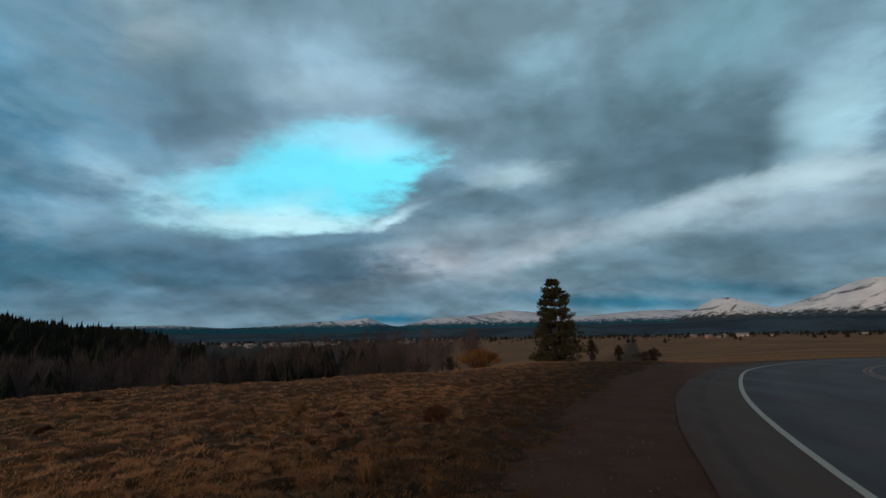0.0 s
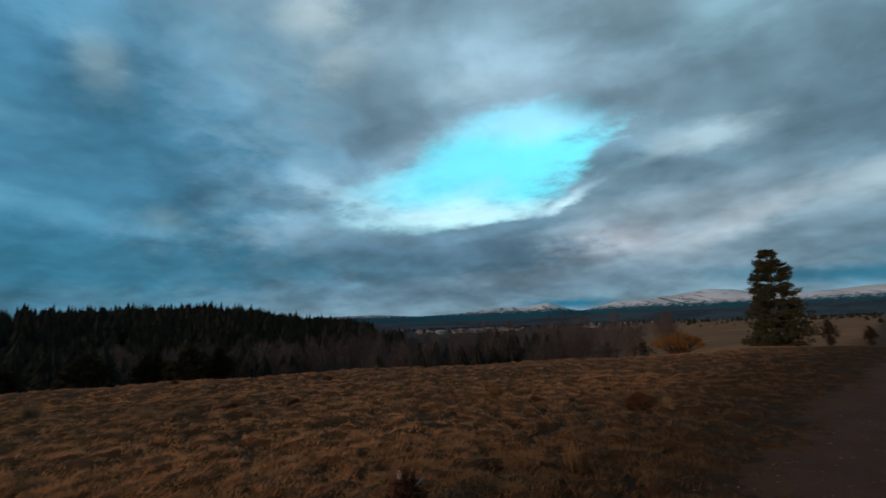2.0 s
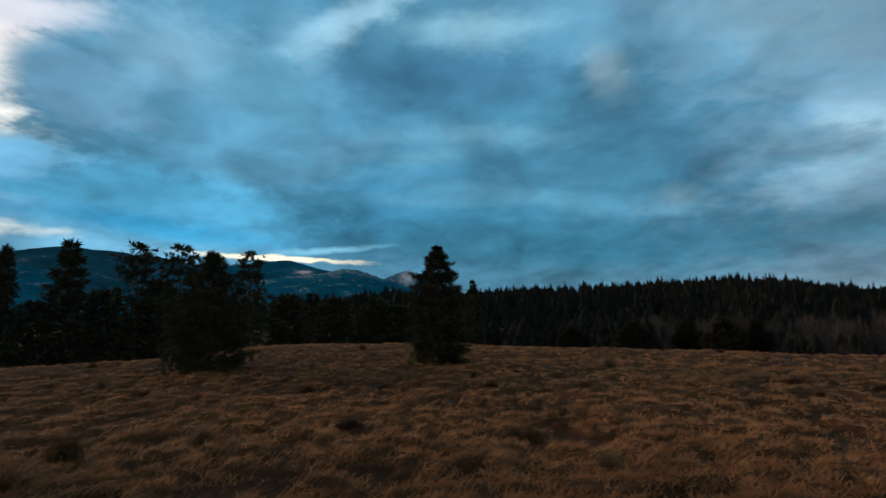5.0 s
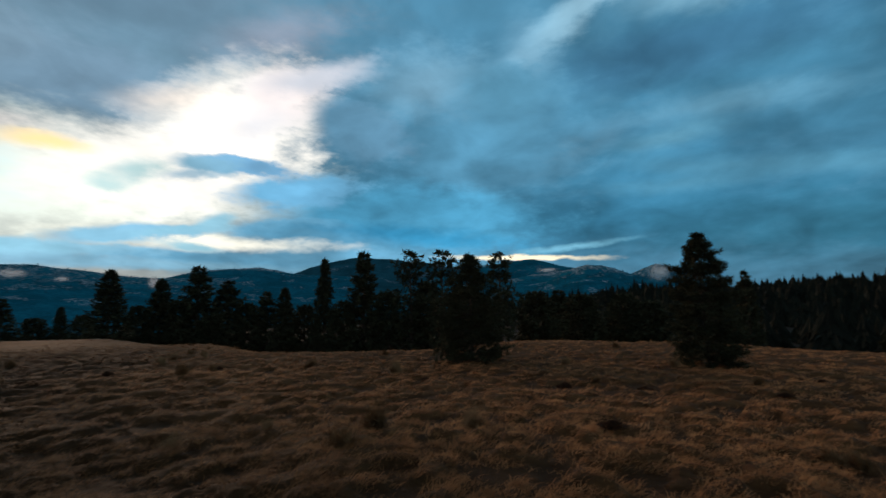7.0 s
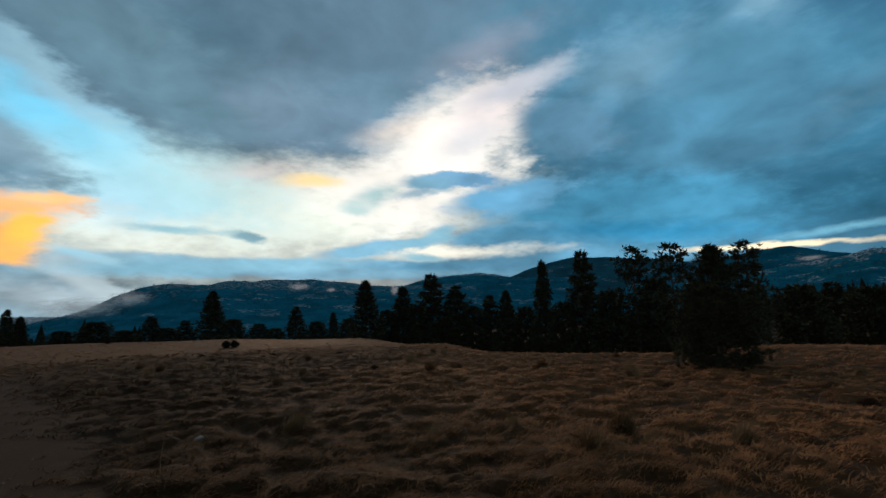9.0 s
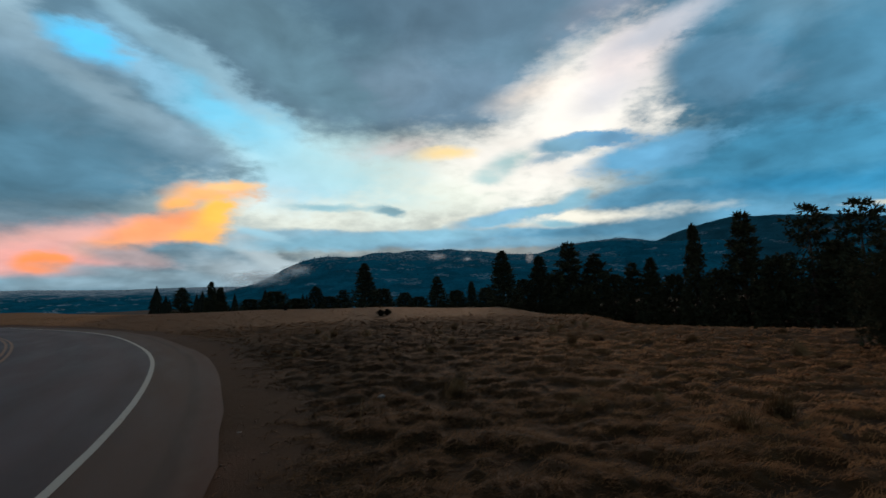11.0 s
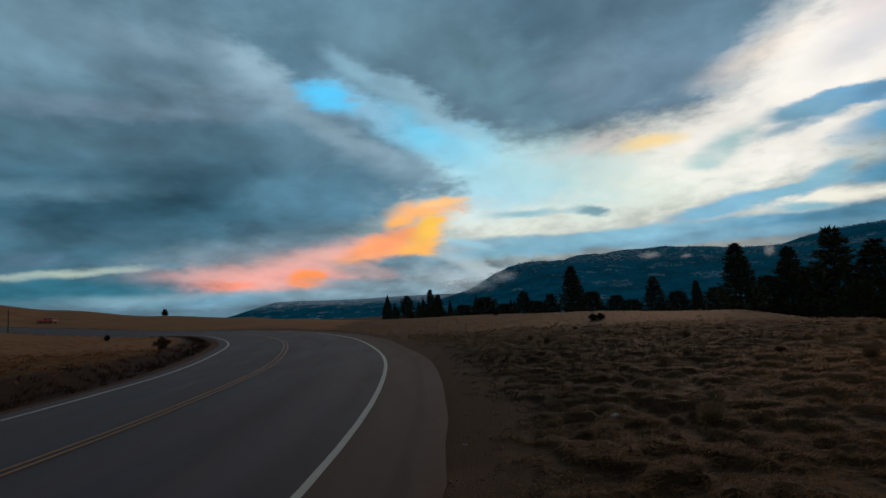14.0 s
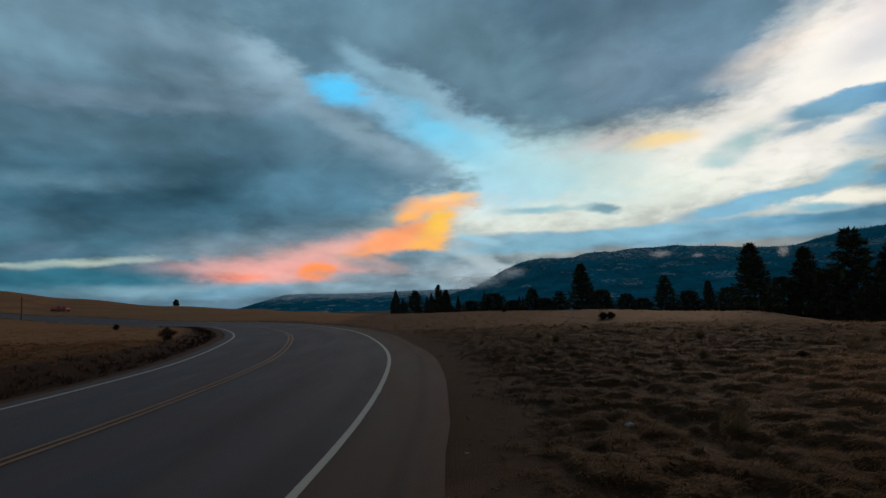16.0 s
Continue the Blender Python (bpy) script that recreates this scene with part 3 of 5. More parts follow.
M_WEED = leafy("dead_weeds", (0.06, 0.026, 0.015), (0.13, 0.06, 0.034), 2.0)

# ---- the lie of the land: polar profiles round the lookout ----
def spot(az, d, z=0.0):
    return Vector((-d * math.sin(radians(az)), d * math.cos(radians(az)), z))


PROFILES = {
    -60: ((25, -0.2), (60, -0.8), (120, -2), (250, -4), (700, -8), (2200, -18), (4700, -25)),
    -38: ((26, -0.1), (60, -1.0), (120, -2.5), (250, -4.5), (700, -8.5), (2200, -18), (4700, -25)),
    -21: ((28, 0.03), (45, -0.9), (75, -2.5), (120, -4), (250, -6), (700, -10), (2200, -20), (4700, -25)),
    -10: ((27, -0.05), (45, -0.95), (55, -1.55), (90, -3.5), (150, -6), (250, -8), (700, -12), (2200, -20), (4700, -25)),
    5: ((25, -0.22), (45, -2.0), (75, -5), (120, -8), (250, -12), (700, -15), (2200, -20), (4700, -25)),
    25: ((22, -0.2), (45, -2.6), (75, -6.5), (120, -12), (250, -16), (700, -16), (2200, -20), (4700, -25)),
    38: ((22, -0.18), (45, -2.6), (75, -6.5), (120, -12), (250, -14), (420, 2), (600, 6), (1200, -16), (4700, -25)),
    50: ((22, -0.15), (45, -2.6), (75, -6.5), (120, -11), (250, -12), (420, 12), (600, 18), (1200, 0), (4700, -25)),
    68: ((23, -0.1), (45, -2.4), (75, -6), (120, -9), (250, -8), (420, 9), (600, 15), (1200, 0), (4700, -25)),
    85: ((26, 0.0), (45, -2), (75, -5), (120, -7), (250, 0), (420, 9), (600, 11), (1200, 0), (4700, -25)),
    100: ((28, 0.0), (45, -1.7), (75, -4.5), (120, -7), (250, -4), (420, 3), (600, 8), (1200, -5), (4700, -25)),
    115: ((22, 0.05), (45, -2.2), (75, -5.5), (120, -10), (250, -12), (700, -8), (4700, -25)),
    126: ((22, 0.1), (45, -2.0), (75, -5.5), (120, -10), (250, -15), (700, -20), (4700, -30)),
    136: ((28, 0.3), (45, -0.7), (75, -3.5), (120, -8), (250, -18), (700, -25), (4700, -30)),
    145: ((45, 0.3), (60, -0.1), (90, -2), (140, -6), (250, -15), (700, -28), (4700, -30)),
    160: ((65, 0.3), (90, -0.4), (140, -4), (250, -12), (700, -28), (4700, -30)),
    173: ((80, 0.25), (120, -0.8), (180, -4), (300, -10), (700, -28), (4700, -30)),
    183: ((90, 0.1), (140, -0.6), (200, -2), (420, -8), (700, -20), (4700, -30)),
    193: ((60, 0.2), (180, 0.5), (300, 0.0), (420, -4), (700, -20), (4700, -30)),
    198: ((60, 0.1), (85, 0.1), (120, 0.6), (300, 2.9), (420, 1), (700, -5), (4700, -30)),
    206: ((60, -0.35), (92, -0.3), (110, 0.45), (180, 1.9), (400, 7.7), (500, 6), (700, 3), (4700, -10)),
    214: ((60, -0.2), (98, 0.05), (127, 1.6), (184, 2.6), (320, 10.3), (450, 8), (4700, 0)),
    220: ((60, 0.0), (105, 0.9), (140, 3.0), (184, 4.2), (320, 15), (450, 12), (4700, 0)),
    240: ((60, 0.5), (184, 3), (320, 15), (600, 12), (4700, 0)),
    270: ((60, 0.3), (200, 1), (600, 4), (4700, -10)),
    300: ((25, -0.2), (60, -0.8), (120, -2), (250, -4), (700, -8), (2200, -18), (4700, -25)),
}
P_AZ = np.array(sorted(PROFILES), float)
P_R = np.r_[0, 8 * 1.03 ** np.arange(0, 217)]
P_Z = np.array([np.interp(np.log(P_R + 1), np.log([1, 8] + [1 + r for r, _ in PROFILES[a]]), [0, 0] + [z for _, z in PROFILES[a]]) for a in sorted(PROFILES)])
# round off the breaks of slope
P_Z = np.array([np.convolve(np.pad(row, 3, "edge"), np.ones(7) / 7, "valid") for row in P_Z])


def base_height(x, y):
    az = (np.degrees(np.arctan2(-x, y)) + 60) % 360 - 60
    r = np.minimum(np.hypot(x, y), P_R[-1] - 1)
    i = np.clip(np.searchsorted(P_AZ, az, "right") - 1, 0, len(P_AZ) - 2)
    f = (az - P_AZ[i]) / (P_AZ[i + 1] - P_AZ[i])
    f = f * f * (3 - 2 * f)
    j = np.clip(np.searchsorted(P_R, r, "right") - 1, 0, len(P_R) - 2)
    g = (r - P_R[j]) / (P_R[j + 1] - P_R[j])
    lo = P_Z[i, j] * (1 - g) + P_Z[i, j + 1] * g
    hi = P_Z[i + 1, j] * (1 - g) + P_Z[i + 1, j + 1] * g
    return lo * (1 - f) + hi * f


# the road: its outer white line, a long bend round a low field
LINE = [(x - 0.06, y) for x, y in [(190, 62), (95, 55), (46, 42.5), (27, 35), (15.3, 25.5), (8.6, 15.5), (5.3, 8.6), (2.6, 0.8), (1.12, -7), (0.85, -14), (1.3, -21), (4.3, -34), (10.7, -49), (19, -64), (31, -79), (48, -92), (75, -103), (120, -112), (200, -121), (330, -130)]]


def curve_points(ctrl, step):
    """A smooth curve through the given plan points."""
    c = np.array([ctrl[0]] + list(ctrl) + [ctrl[-1]], float)
    out = []
    for a, b, d, e in zip(c, c[1:], c[2:], c[3:]):
        n = max(2, int(np.linalg.norm(d - b) / step))
        for k in range(n):
            u = k / n
            out.append(0.5 * (2 * b + (d - a) * u + (2 * a - 5 * b + 4 * d - e) * u**2 + (3 * b - a - 3 * d + e) * u**3))
    p = np.array(out + [c[-1]])
    for _ in range(6):
        p[1:-1] = (p[:-2] + 2 * p[1:-1] + p[2:]) / 4
    return p


ROAD = curve_points(LINE, 1.2)
tangent = np.gradient(ROAD, axis=0)
tangent /= np.linalg.norm(tangent, axis=1)[:, None]
INWARD = np.stack([-tangent[:, 1], tangent[:, 0]], 1)  # towards the inside of the bend
if INWARD[len(ROAD) // 2, 0] < 0:
    INWARD = -INWARD
ROAD_Z = base_height(*(ROAD + 3.5 * INWARD).T)
ROAD_Z = np.convolve(np.pad(ROAD_Z, 12, "edge"), np.ones(25) / 25, "valid")
ROAD_Z[np.hypot(*ROAD.T) < 24] *= 0.2
ROAD_Z = np.convolve(np.pad(ROAD_Z, 4, "edge"), np.ones(9) / 9, "valid")

BANKING = 0.05 * np.clip((-ROAD[:, 1] - 60) / 25, 0, 1)  # the road leans inwards on the far bend


def road_place(x, y):
    """How far inside the outer line each plan point lies, and the road's height there."""
    s, z = np.full(x.shape, -1e3), np.zeros(x.shape)
    near = np.flatnonzero(np.hypot(x, y) < 420)
    for part_ in np.array_split(near, max(1, len(near) // 20000)):
        d = np.stack([x[part_][:, None] - ROAD[:, 0], y[part_][:, None] - ROAD[:, 1]], -1)
        k = (d**2).sum(-1).argmin(1)
        dd = d[np.arange(len(part_)), k]
        s[part_] = np.hypot(dd[:, 0], dd[:, 1]) * np.sign((dd * INWARD[k]).sum(-1))
        z[part_] = ROAD_Z[k] - BANKING[k] * (np.clip(s[part_], -2, 9) - 3.5)
    return s, z


def ease(v, a, b):
    u = np.clip((v - a) / (b - a), 0, 1)
    return u * u * (3 - 2 * u)


def lattice(ix, iy, seed):
    h = (ix * 374761393 + iy * 668265263 + seed * 974634551) & 0xFFFFFFFF
    h = ((h ^ (h >> 13)) * 1274126177) & 0xFFFFFFFF
    return ((h ^ (h >> 16)) & 0xFFFF) / 65535.0


def lumps(x, y, size, seed=1):
    """Smooth value noise, -0.5 to 0.5."""
    fx, fy = x / size, y / size
    ix, iy = np.floor(fx).astype(np.int64), np.floor(fy).astype(np.int64)
    u, v = fx - ix, fy - iy
    u, v = u * u * (3 - 2 * u), v * v * (3 - 2 * v)
    a, b = lattice(ix, iy, seed), lattice(ix + 1, iy, seed)
    c, d = lattice(ix, iy + 1, seed), lattice(ix + 1, iy + 1, seed)
    return a * (1 - u) * (1 - v) + b * u * (1 - v) + c * (1 - u) * v + d * u * v - 0.5


def gravel_edge(x, y):
    """How far the gravel verge reaches outside the outer line: wider to the north."""
    return 2.6 + 1.1 * ease(y, -3, 10) + 0.7 * lumps(x, y, 2.1, 40)


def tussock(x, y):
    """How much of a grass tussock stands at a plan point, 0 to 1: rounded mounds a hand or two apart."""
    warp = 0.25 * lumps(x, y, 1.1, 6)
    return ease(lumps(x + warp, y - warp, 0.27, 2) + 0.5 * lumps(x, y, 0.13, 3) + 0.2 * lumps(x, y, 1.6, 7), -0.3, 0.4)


def land(x, y):
    """Height of the ground, with the masks for gravel and weedy bank."""
    r = np.hypot(x, y)
    z = base_height(x, y)
    s, zr = road_place(x, y)
    # low field inside the bend, behind a weedy bank
    mound = (0.55 * ease(s, 8.3, 9.9) + 0.08 * ease(s, 10, 30)) * (1 - 0.6 * ease(r, 45, 85))
    z = z + mound * ease(-y, -5, 6) * ease(-x, -140, -60)
    # rough pasture
    verge = gravel_edge(x, y)
    field = ease(-s, verge - 0.7, verge + 1.2) + ease(s, 9, 12)
    rough_ = 0.105 * (tussock(x, y) - 0.4) + 0.14 * lumps(x, y, 2.3, 4)
    z = z + field * rough_ * np.clip(1.3 - r / 80, 0.15, 1) * ease(r, 1.0, 3.0)
    z = z + lumps(x, y, 60, 5) * np.clip((r - 60) / 200, 0, 1) * 3
    # roadbed
    bed = ease(-s, 3.2, 1.5) * ease(s, 9.8, 8.0)
    z = z * (1 - bed) + (zr - 0.035) * bed
    gravel = ease(-s, verge + 0.8, verge - 0.8) * ease(s, 8.6, 8.0)
    bank = ease(s, 8.0, 8.4) * ease(s, 10.6, 9.6)
    return z, gravel, bank


def link_mesh(name, verts, faces, mats, parent=None, smooth=True, index=None):
    me = bpy.data.meshes.new(name)
    me.from_pydata(verts, [], faces)
    for m in mats if isinstance(mats, (list, tuple)) else [mats]:
        me.materials.append(m)
    if index is not None:
        me.polygons.foreach_set("material_index", index)
    if smooth:
        me.polygons.foreach_set("use_smooth", [True] * len(me.polygons))
    ob = new(name, me)
    ob.parent = parent
    return ob


def grid_faces(rows, cols, closed=False):
    i, j = np.meshgrid(np.arange(rows - 1), np.arange(cols if closed else cols - 1), indexing="ij")
    k = (j + 1) % cols
    return np.stack([i * cols + j, i * cols + k, (i + 1) * cols + k, (i + 1) * cols + j], -1).reshape(-1, 4)


rings = np.r_[np.linspace(0.3, 4, 26)[:-1], 4 * (30 / 4) ** (np.arange(230) / 230), 30 * (4700 / 30) ** (np.arange(131) / 130)]
spokes = np.radians(np.r_[np.linspace(-58, 232, 870), np.linspace(236, 298, 20)])
gr, ga = np.meshgrid(rings, spokes, indexing="ij")
gx, gy = (-gr * np.sin(ga)).ravel(), (gr * np.cos(ga)).ravel()
gz, g_gravel, g_bank = land(gx, gy)
faces = grid_faces(len(rings), len(spokes), True)
faces = faces[:, ::-1]
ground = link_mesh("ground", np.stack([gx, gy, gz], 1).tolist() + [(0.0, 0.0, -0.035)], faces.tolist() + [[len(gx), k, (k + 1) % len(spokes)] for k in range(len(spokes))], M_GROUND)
az_all = (np.degrees(np.arctan2(-gx, gy)) + 60) % 360 - 60
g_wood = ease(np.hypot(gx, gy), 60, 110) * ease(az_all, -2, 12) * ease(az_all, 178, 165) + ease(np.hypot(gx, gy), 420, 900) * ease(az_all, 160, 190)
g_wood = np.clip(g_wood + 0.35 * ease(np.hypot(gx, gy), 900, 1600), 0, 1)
g_stubble = 0.7 * ease(np.hypot(gx, gy), 95, 140) * ease(az_all, 184, 194) + ease(np.hypot(gx, gy), 32, 60) * ease(az_all, 4, -3) * ease(az_all, -60, -50)
g_thatch = ease(np.hypot(gx, gy), 18, 42)
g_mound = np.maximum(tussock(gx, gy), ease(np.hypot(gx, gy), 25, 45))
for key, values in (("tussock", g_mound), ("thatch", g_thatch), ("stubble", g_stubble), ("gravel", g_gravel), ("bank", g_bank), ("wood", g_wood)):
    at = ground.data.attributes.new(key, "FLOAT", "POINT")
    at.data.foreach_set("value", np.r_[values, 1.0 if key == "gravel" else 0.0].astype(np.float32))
tagged(ground, "dry golden tussock grassland falling away to a wooded valley", "ground", kind="structure")


def strip(name, a, b, mat, lift, label, cat, k0=0, k1=None, cols=2, wobble=0.0, parent=None, flare=0.0):
    """A band of the road between two distances inside its outer line."""
    k1 = len(ROAD) if k1 is None else k1
    idx = np.arange(k0, k1)
    verts = []
    for c in range(cols):
        o = a + (b - a) * c / (cols - 1) + np.zeros(len(idx))
        if wobble and c == 0:
            o = o + wobble * (lumps(idx * 1.2, idx * 0 + c * 9.0, 2.3, 8) + lumps(idx * 1.2, idx * 0 + c * 5.0, 0.9, 9))
        if c == 0:
            o = o - flare * ease(ROAD[idx, 1], 1, 8)
        p = ROAD[idx] + INWARD[idx] * o[:, None]
        verts.append(np.c_[p, ROAD_Z[idx] - BANKING[idx] * (o - 3.5) + lift - 0.012 * np.abs(o - 3.9) / 4])
    v = np.stack(verts, 1).reshape(-1, 3)
    f = grid_faces(len(idx), cols)
    a0, b0, c0 = v[f[0][0]], v[f[0][1]], v[f[0][2]]
    if np.cross(b0 - a0, c0 - b0)[2] < 0:
        f = f[:, ::-1]
    ob = link_mesh(name, v.tolist(), f.tolist(), mat, parent)
    ob.data.attributes.new("across", "FLOAT", "POINT").data.foreach_set("value", np.tile(np.linspace(a, b, cols), len(idx)).astype(np.float32))
    return tagged(ob, label, cat, kind="structure") if label else ob


strip("road", -0.01, 7.75, M_ROAD, 0.012, "grey asphalt two-lane road bending round a low field", "road", cols=6)
strip("road_shoulder", -1.4, -0.01, M_SHOULDER, 0.011, "worn brownish paved shoulder along the outside of the bend", "shoulder", cols=4, wobble=0.12, flare=0.08)
strip("edge_line_outer", -0.058, 0.05, M_WHITE, 0.018, "solid white painted edge line", "road marking")
strip("edge_line_inner", 7.14, 7.26, M_WHITE, 0.018, "solid white painted edge line", "road marking")
strip("centre_line_1", 3.87, 3.96, M_YELLOW, 0.018, "faded yellow painted centre line", "road marking")
strip("centre_line_2", 4.06, 4.15, M_YELLOW, 0.018, "faded yellow painted centre line", "road marking")


# ---- distant hills and mountains ----
HILL_TREES = []


def ridge(name, crest, far, near, foot, mat, label, seed, rough_=0.09, cols=360, rows=26, fine=1.0, trees=0):
    """A range seen from the lookout: crest is (azimuth, angle of its top); near and far are the distances of foot and crest."""
    az = np.linspace(crest[0][0], crest[-1][0], cols)
    top = np.interp(az, [c[0] for c in crest], [c[1] for c in crest])
    for _ in range(3):
        top[1:-1] = (top[:-2] + 2 * top[1:-1] + top[2:]) / 4
    top = 1.65 + far * np.tan(np.radians(top))
    u = np.linspace(0, 1.25, rows)
    A, Ug = np.meshgrid(np.radians(az), u, indexing="xy")
    R = near + (far - near) * Ug
    X, Y = -R * np.sin(A), R * np.cos(A)
    shape = np.where(Ug <= 1, np.sin(Ug * math.pi / 2) ** 1.3, 1 - (Ug - 1) * 1.6)
    n = sum(lumps(X.ravel(), Y.ravel(), far * s, seed + k) * w for k, (s, w) in enumerate(((0.12, 1.0), (0.05, 0.6), (0.02, 0.35), (0.008, 0.16)))).reshape(X.shape)
    Z = foot + (top[None, :] - foot) * (shape + n * rough_ * 1.8 * np.sin(np.clip(Ug, 0, 1) * math.pi) * 0.9 + n * rough_ * 0.1 * fine)
    f = grid_faces(rows, cols)
    ob = link_mesh(name, np.stack([X, Y, Z], -1).reshape(-1, 3).tolist(), f.tolist(), mat)
    pick = np.random.default_rng(seed)
    for _ in range(trees):
        i, j = pick.uniform(0.15, 1.0) ** 0.6 * (rows - 1) / 1.25, pick.uniform(0, cols - 1.01)
        i0, j0 = min(int(i), rows - 2), int(j)
        u_, v_ = i - i0, j - j0
        p_ = [(G[i0, j0] * (1 - v_) + G[i0, j0 + 1] * v_) * (1 - u_) + (G[i0 + 1, j0] * (1 - v_) + G[i0 + 1, j0 + 1] * v_) * u_ for G in (X, Y, Z)]
        h_ = far * pick.uniform(0.0018, 0.0045)
        HILL_TREES.append((*p_[:2], p_[2] - 0.1 * h_, h_, h_ * pick.uniform(0.18, 0.3)))
    return tagged(ob, label, "hill", kind="structure")


# base colour of the wooded hills, with distance haze painted in as teal
HAZE_TEAL = (0.010, 0.13, 0.195)
# slopes below the snow carry the blue of distance haze in their colour
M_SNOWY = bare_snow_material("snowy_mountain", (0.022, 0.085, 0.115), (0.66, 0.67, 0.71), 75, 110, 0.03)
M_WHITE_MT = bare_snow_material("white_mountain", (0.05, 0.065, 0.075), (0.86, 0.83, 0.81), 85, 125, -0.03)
M_DARK_HILL = snow_hill_material("wooded_hill", HAZE_TEAL, (0.4, 0.43, 0.46), 120, 230, 0.01, 0.54)
M_PATCHY = snow_hill_material("patchy_snow_hill", HAZE_TEAL, (0.6, 0.62, 0.66), 120, 165, 0.014, 0.54)
M_CAPPED = snow_hill_material("capped_hill", HAZE_TEAL, (0.5, 0.52, 0.55), 245, 285, 0.01, 0.5)
M_BARE_HILL = snow_hill_material("shaded_hill", HAZE_TEAL, (0.3, 0.34, 0.38), 330, 460, 0.008, 0.6)
# bluish ground colour stands in for the cloud and haze over this hill
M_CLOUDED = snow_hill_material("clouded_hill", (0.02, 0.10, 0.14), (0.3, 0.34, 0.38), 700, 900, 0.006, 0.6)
# woods lightened to blue-grey: distance haze put into the base colour
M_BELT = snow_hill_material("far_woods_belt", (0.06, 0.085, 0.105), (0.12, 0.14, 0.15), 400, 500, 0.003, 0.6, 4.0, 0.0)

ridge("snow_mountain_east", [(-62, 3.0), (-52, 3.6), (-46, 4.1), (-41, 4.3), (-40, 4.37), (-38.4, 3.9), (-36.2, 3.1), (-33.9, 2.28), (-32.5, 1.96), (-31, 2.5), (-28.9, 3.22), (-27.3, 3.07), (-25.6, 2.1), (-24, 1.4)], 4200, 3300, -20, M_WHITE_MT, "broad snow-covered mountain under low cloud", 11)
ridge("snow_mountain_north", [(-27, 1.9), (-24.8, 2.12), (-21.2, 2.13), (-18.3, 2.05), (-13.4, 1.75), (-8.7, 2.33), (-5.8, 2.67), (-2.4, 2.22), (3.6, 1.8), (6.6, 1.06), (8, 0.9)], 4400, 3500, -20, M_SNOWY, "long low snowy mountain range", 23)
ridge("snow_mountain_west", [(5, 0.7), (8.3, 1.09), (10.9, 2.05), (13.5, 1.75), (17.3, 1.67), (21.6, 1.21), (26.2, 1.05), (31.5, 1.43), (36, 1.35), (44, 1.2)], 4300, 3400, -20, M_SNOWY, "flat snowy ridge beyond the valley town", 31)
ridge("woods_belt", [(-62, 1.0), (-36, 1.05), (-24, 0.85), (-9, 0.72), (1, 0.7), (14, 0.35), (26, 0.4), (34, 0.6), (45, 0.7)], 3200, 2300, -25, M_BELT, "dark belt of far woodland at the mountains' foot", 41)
ridge("wooded_hill_west", [(130, 3.4), (134, 4.2), (138, 4.35), (140.5, 4.32), (143.8, 4.45), (147.1, 4.85), (150.3, 5.0), (153.4, 4.9), (156.4, 4.73), (159.3, 4.82), (160.9, 4.48), (164.5, 4.65), (167.1, 4.2), (169, 3.5), (170.5, 2.7), (172, 2.0), (174, 1.4), (178, 0.3)], 2700, 1300, -30, M_DARK_HILL, "dark wooded hillside tinted teal for haze, with drifting mist", 51, trees=500)
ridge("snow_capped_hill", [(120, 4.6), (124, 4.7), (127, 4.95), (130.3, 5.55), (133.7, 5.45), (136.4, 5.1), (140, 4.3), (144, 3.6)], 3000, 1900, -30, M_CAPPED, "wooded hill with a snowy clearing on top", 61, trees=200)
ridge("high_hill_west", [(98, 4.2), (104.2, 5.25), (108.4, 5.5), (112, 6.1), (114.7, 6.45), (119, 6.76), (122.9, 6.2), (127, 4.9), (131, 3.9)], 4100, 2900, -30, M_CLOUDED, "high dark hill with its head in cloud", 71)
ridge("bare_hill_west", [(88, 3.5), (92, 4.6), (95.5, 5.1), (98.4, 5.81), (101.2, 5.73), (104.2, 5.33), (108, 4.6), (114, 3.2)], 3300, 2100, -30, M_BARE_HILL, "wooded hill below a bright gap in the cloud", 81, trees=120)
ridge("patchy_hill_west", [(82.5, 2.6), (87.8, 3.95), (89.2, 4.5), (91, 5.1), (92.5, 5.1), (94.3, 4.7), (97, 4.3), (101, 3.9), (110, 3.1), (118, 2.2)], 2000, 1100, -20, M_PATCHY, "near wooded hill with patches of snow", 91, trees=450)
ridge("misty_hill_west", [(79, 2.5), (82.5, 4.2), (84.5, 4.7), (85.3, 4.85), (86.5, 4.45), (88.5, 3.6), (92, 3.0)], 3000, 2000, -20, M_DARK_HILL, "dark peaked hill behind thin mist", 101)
ridge("wooded_hill_south", [(163, 1.4), (170.5, 1.6), (175.6, 1.62), (180.6, 1.62), (185.3, 1.5), (190.4, 1.58), (194.5, 1.55), (196.5, 1.0), (199, 0.3), (202, -0.3)], 3600, 2600, -30, snow_hill_material("south_hill", HAZE_TEAL, (0.6, 0.62, 0.66), 40, 80, 0.015, 0.46), "low wooded hill dusted with snow", 111)

# ---- trees ----
def height_at(x, y):
    return float(land(np.array([float(x)]), np.array([float(y)]))[0][0])


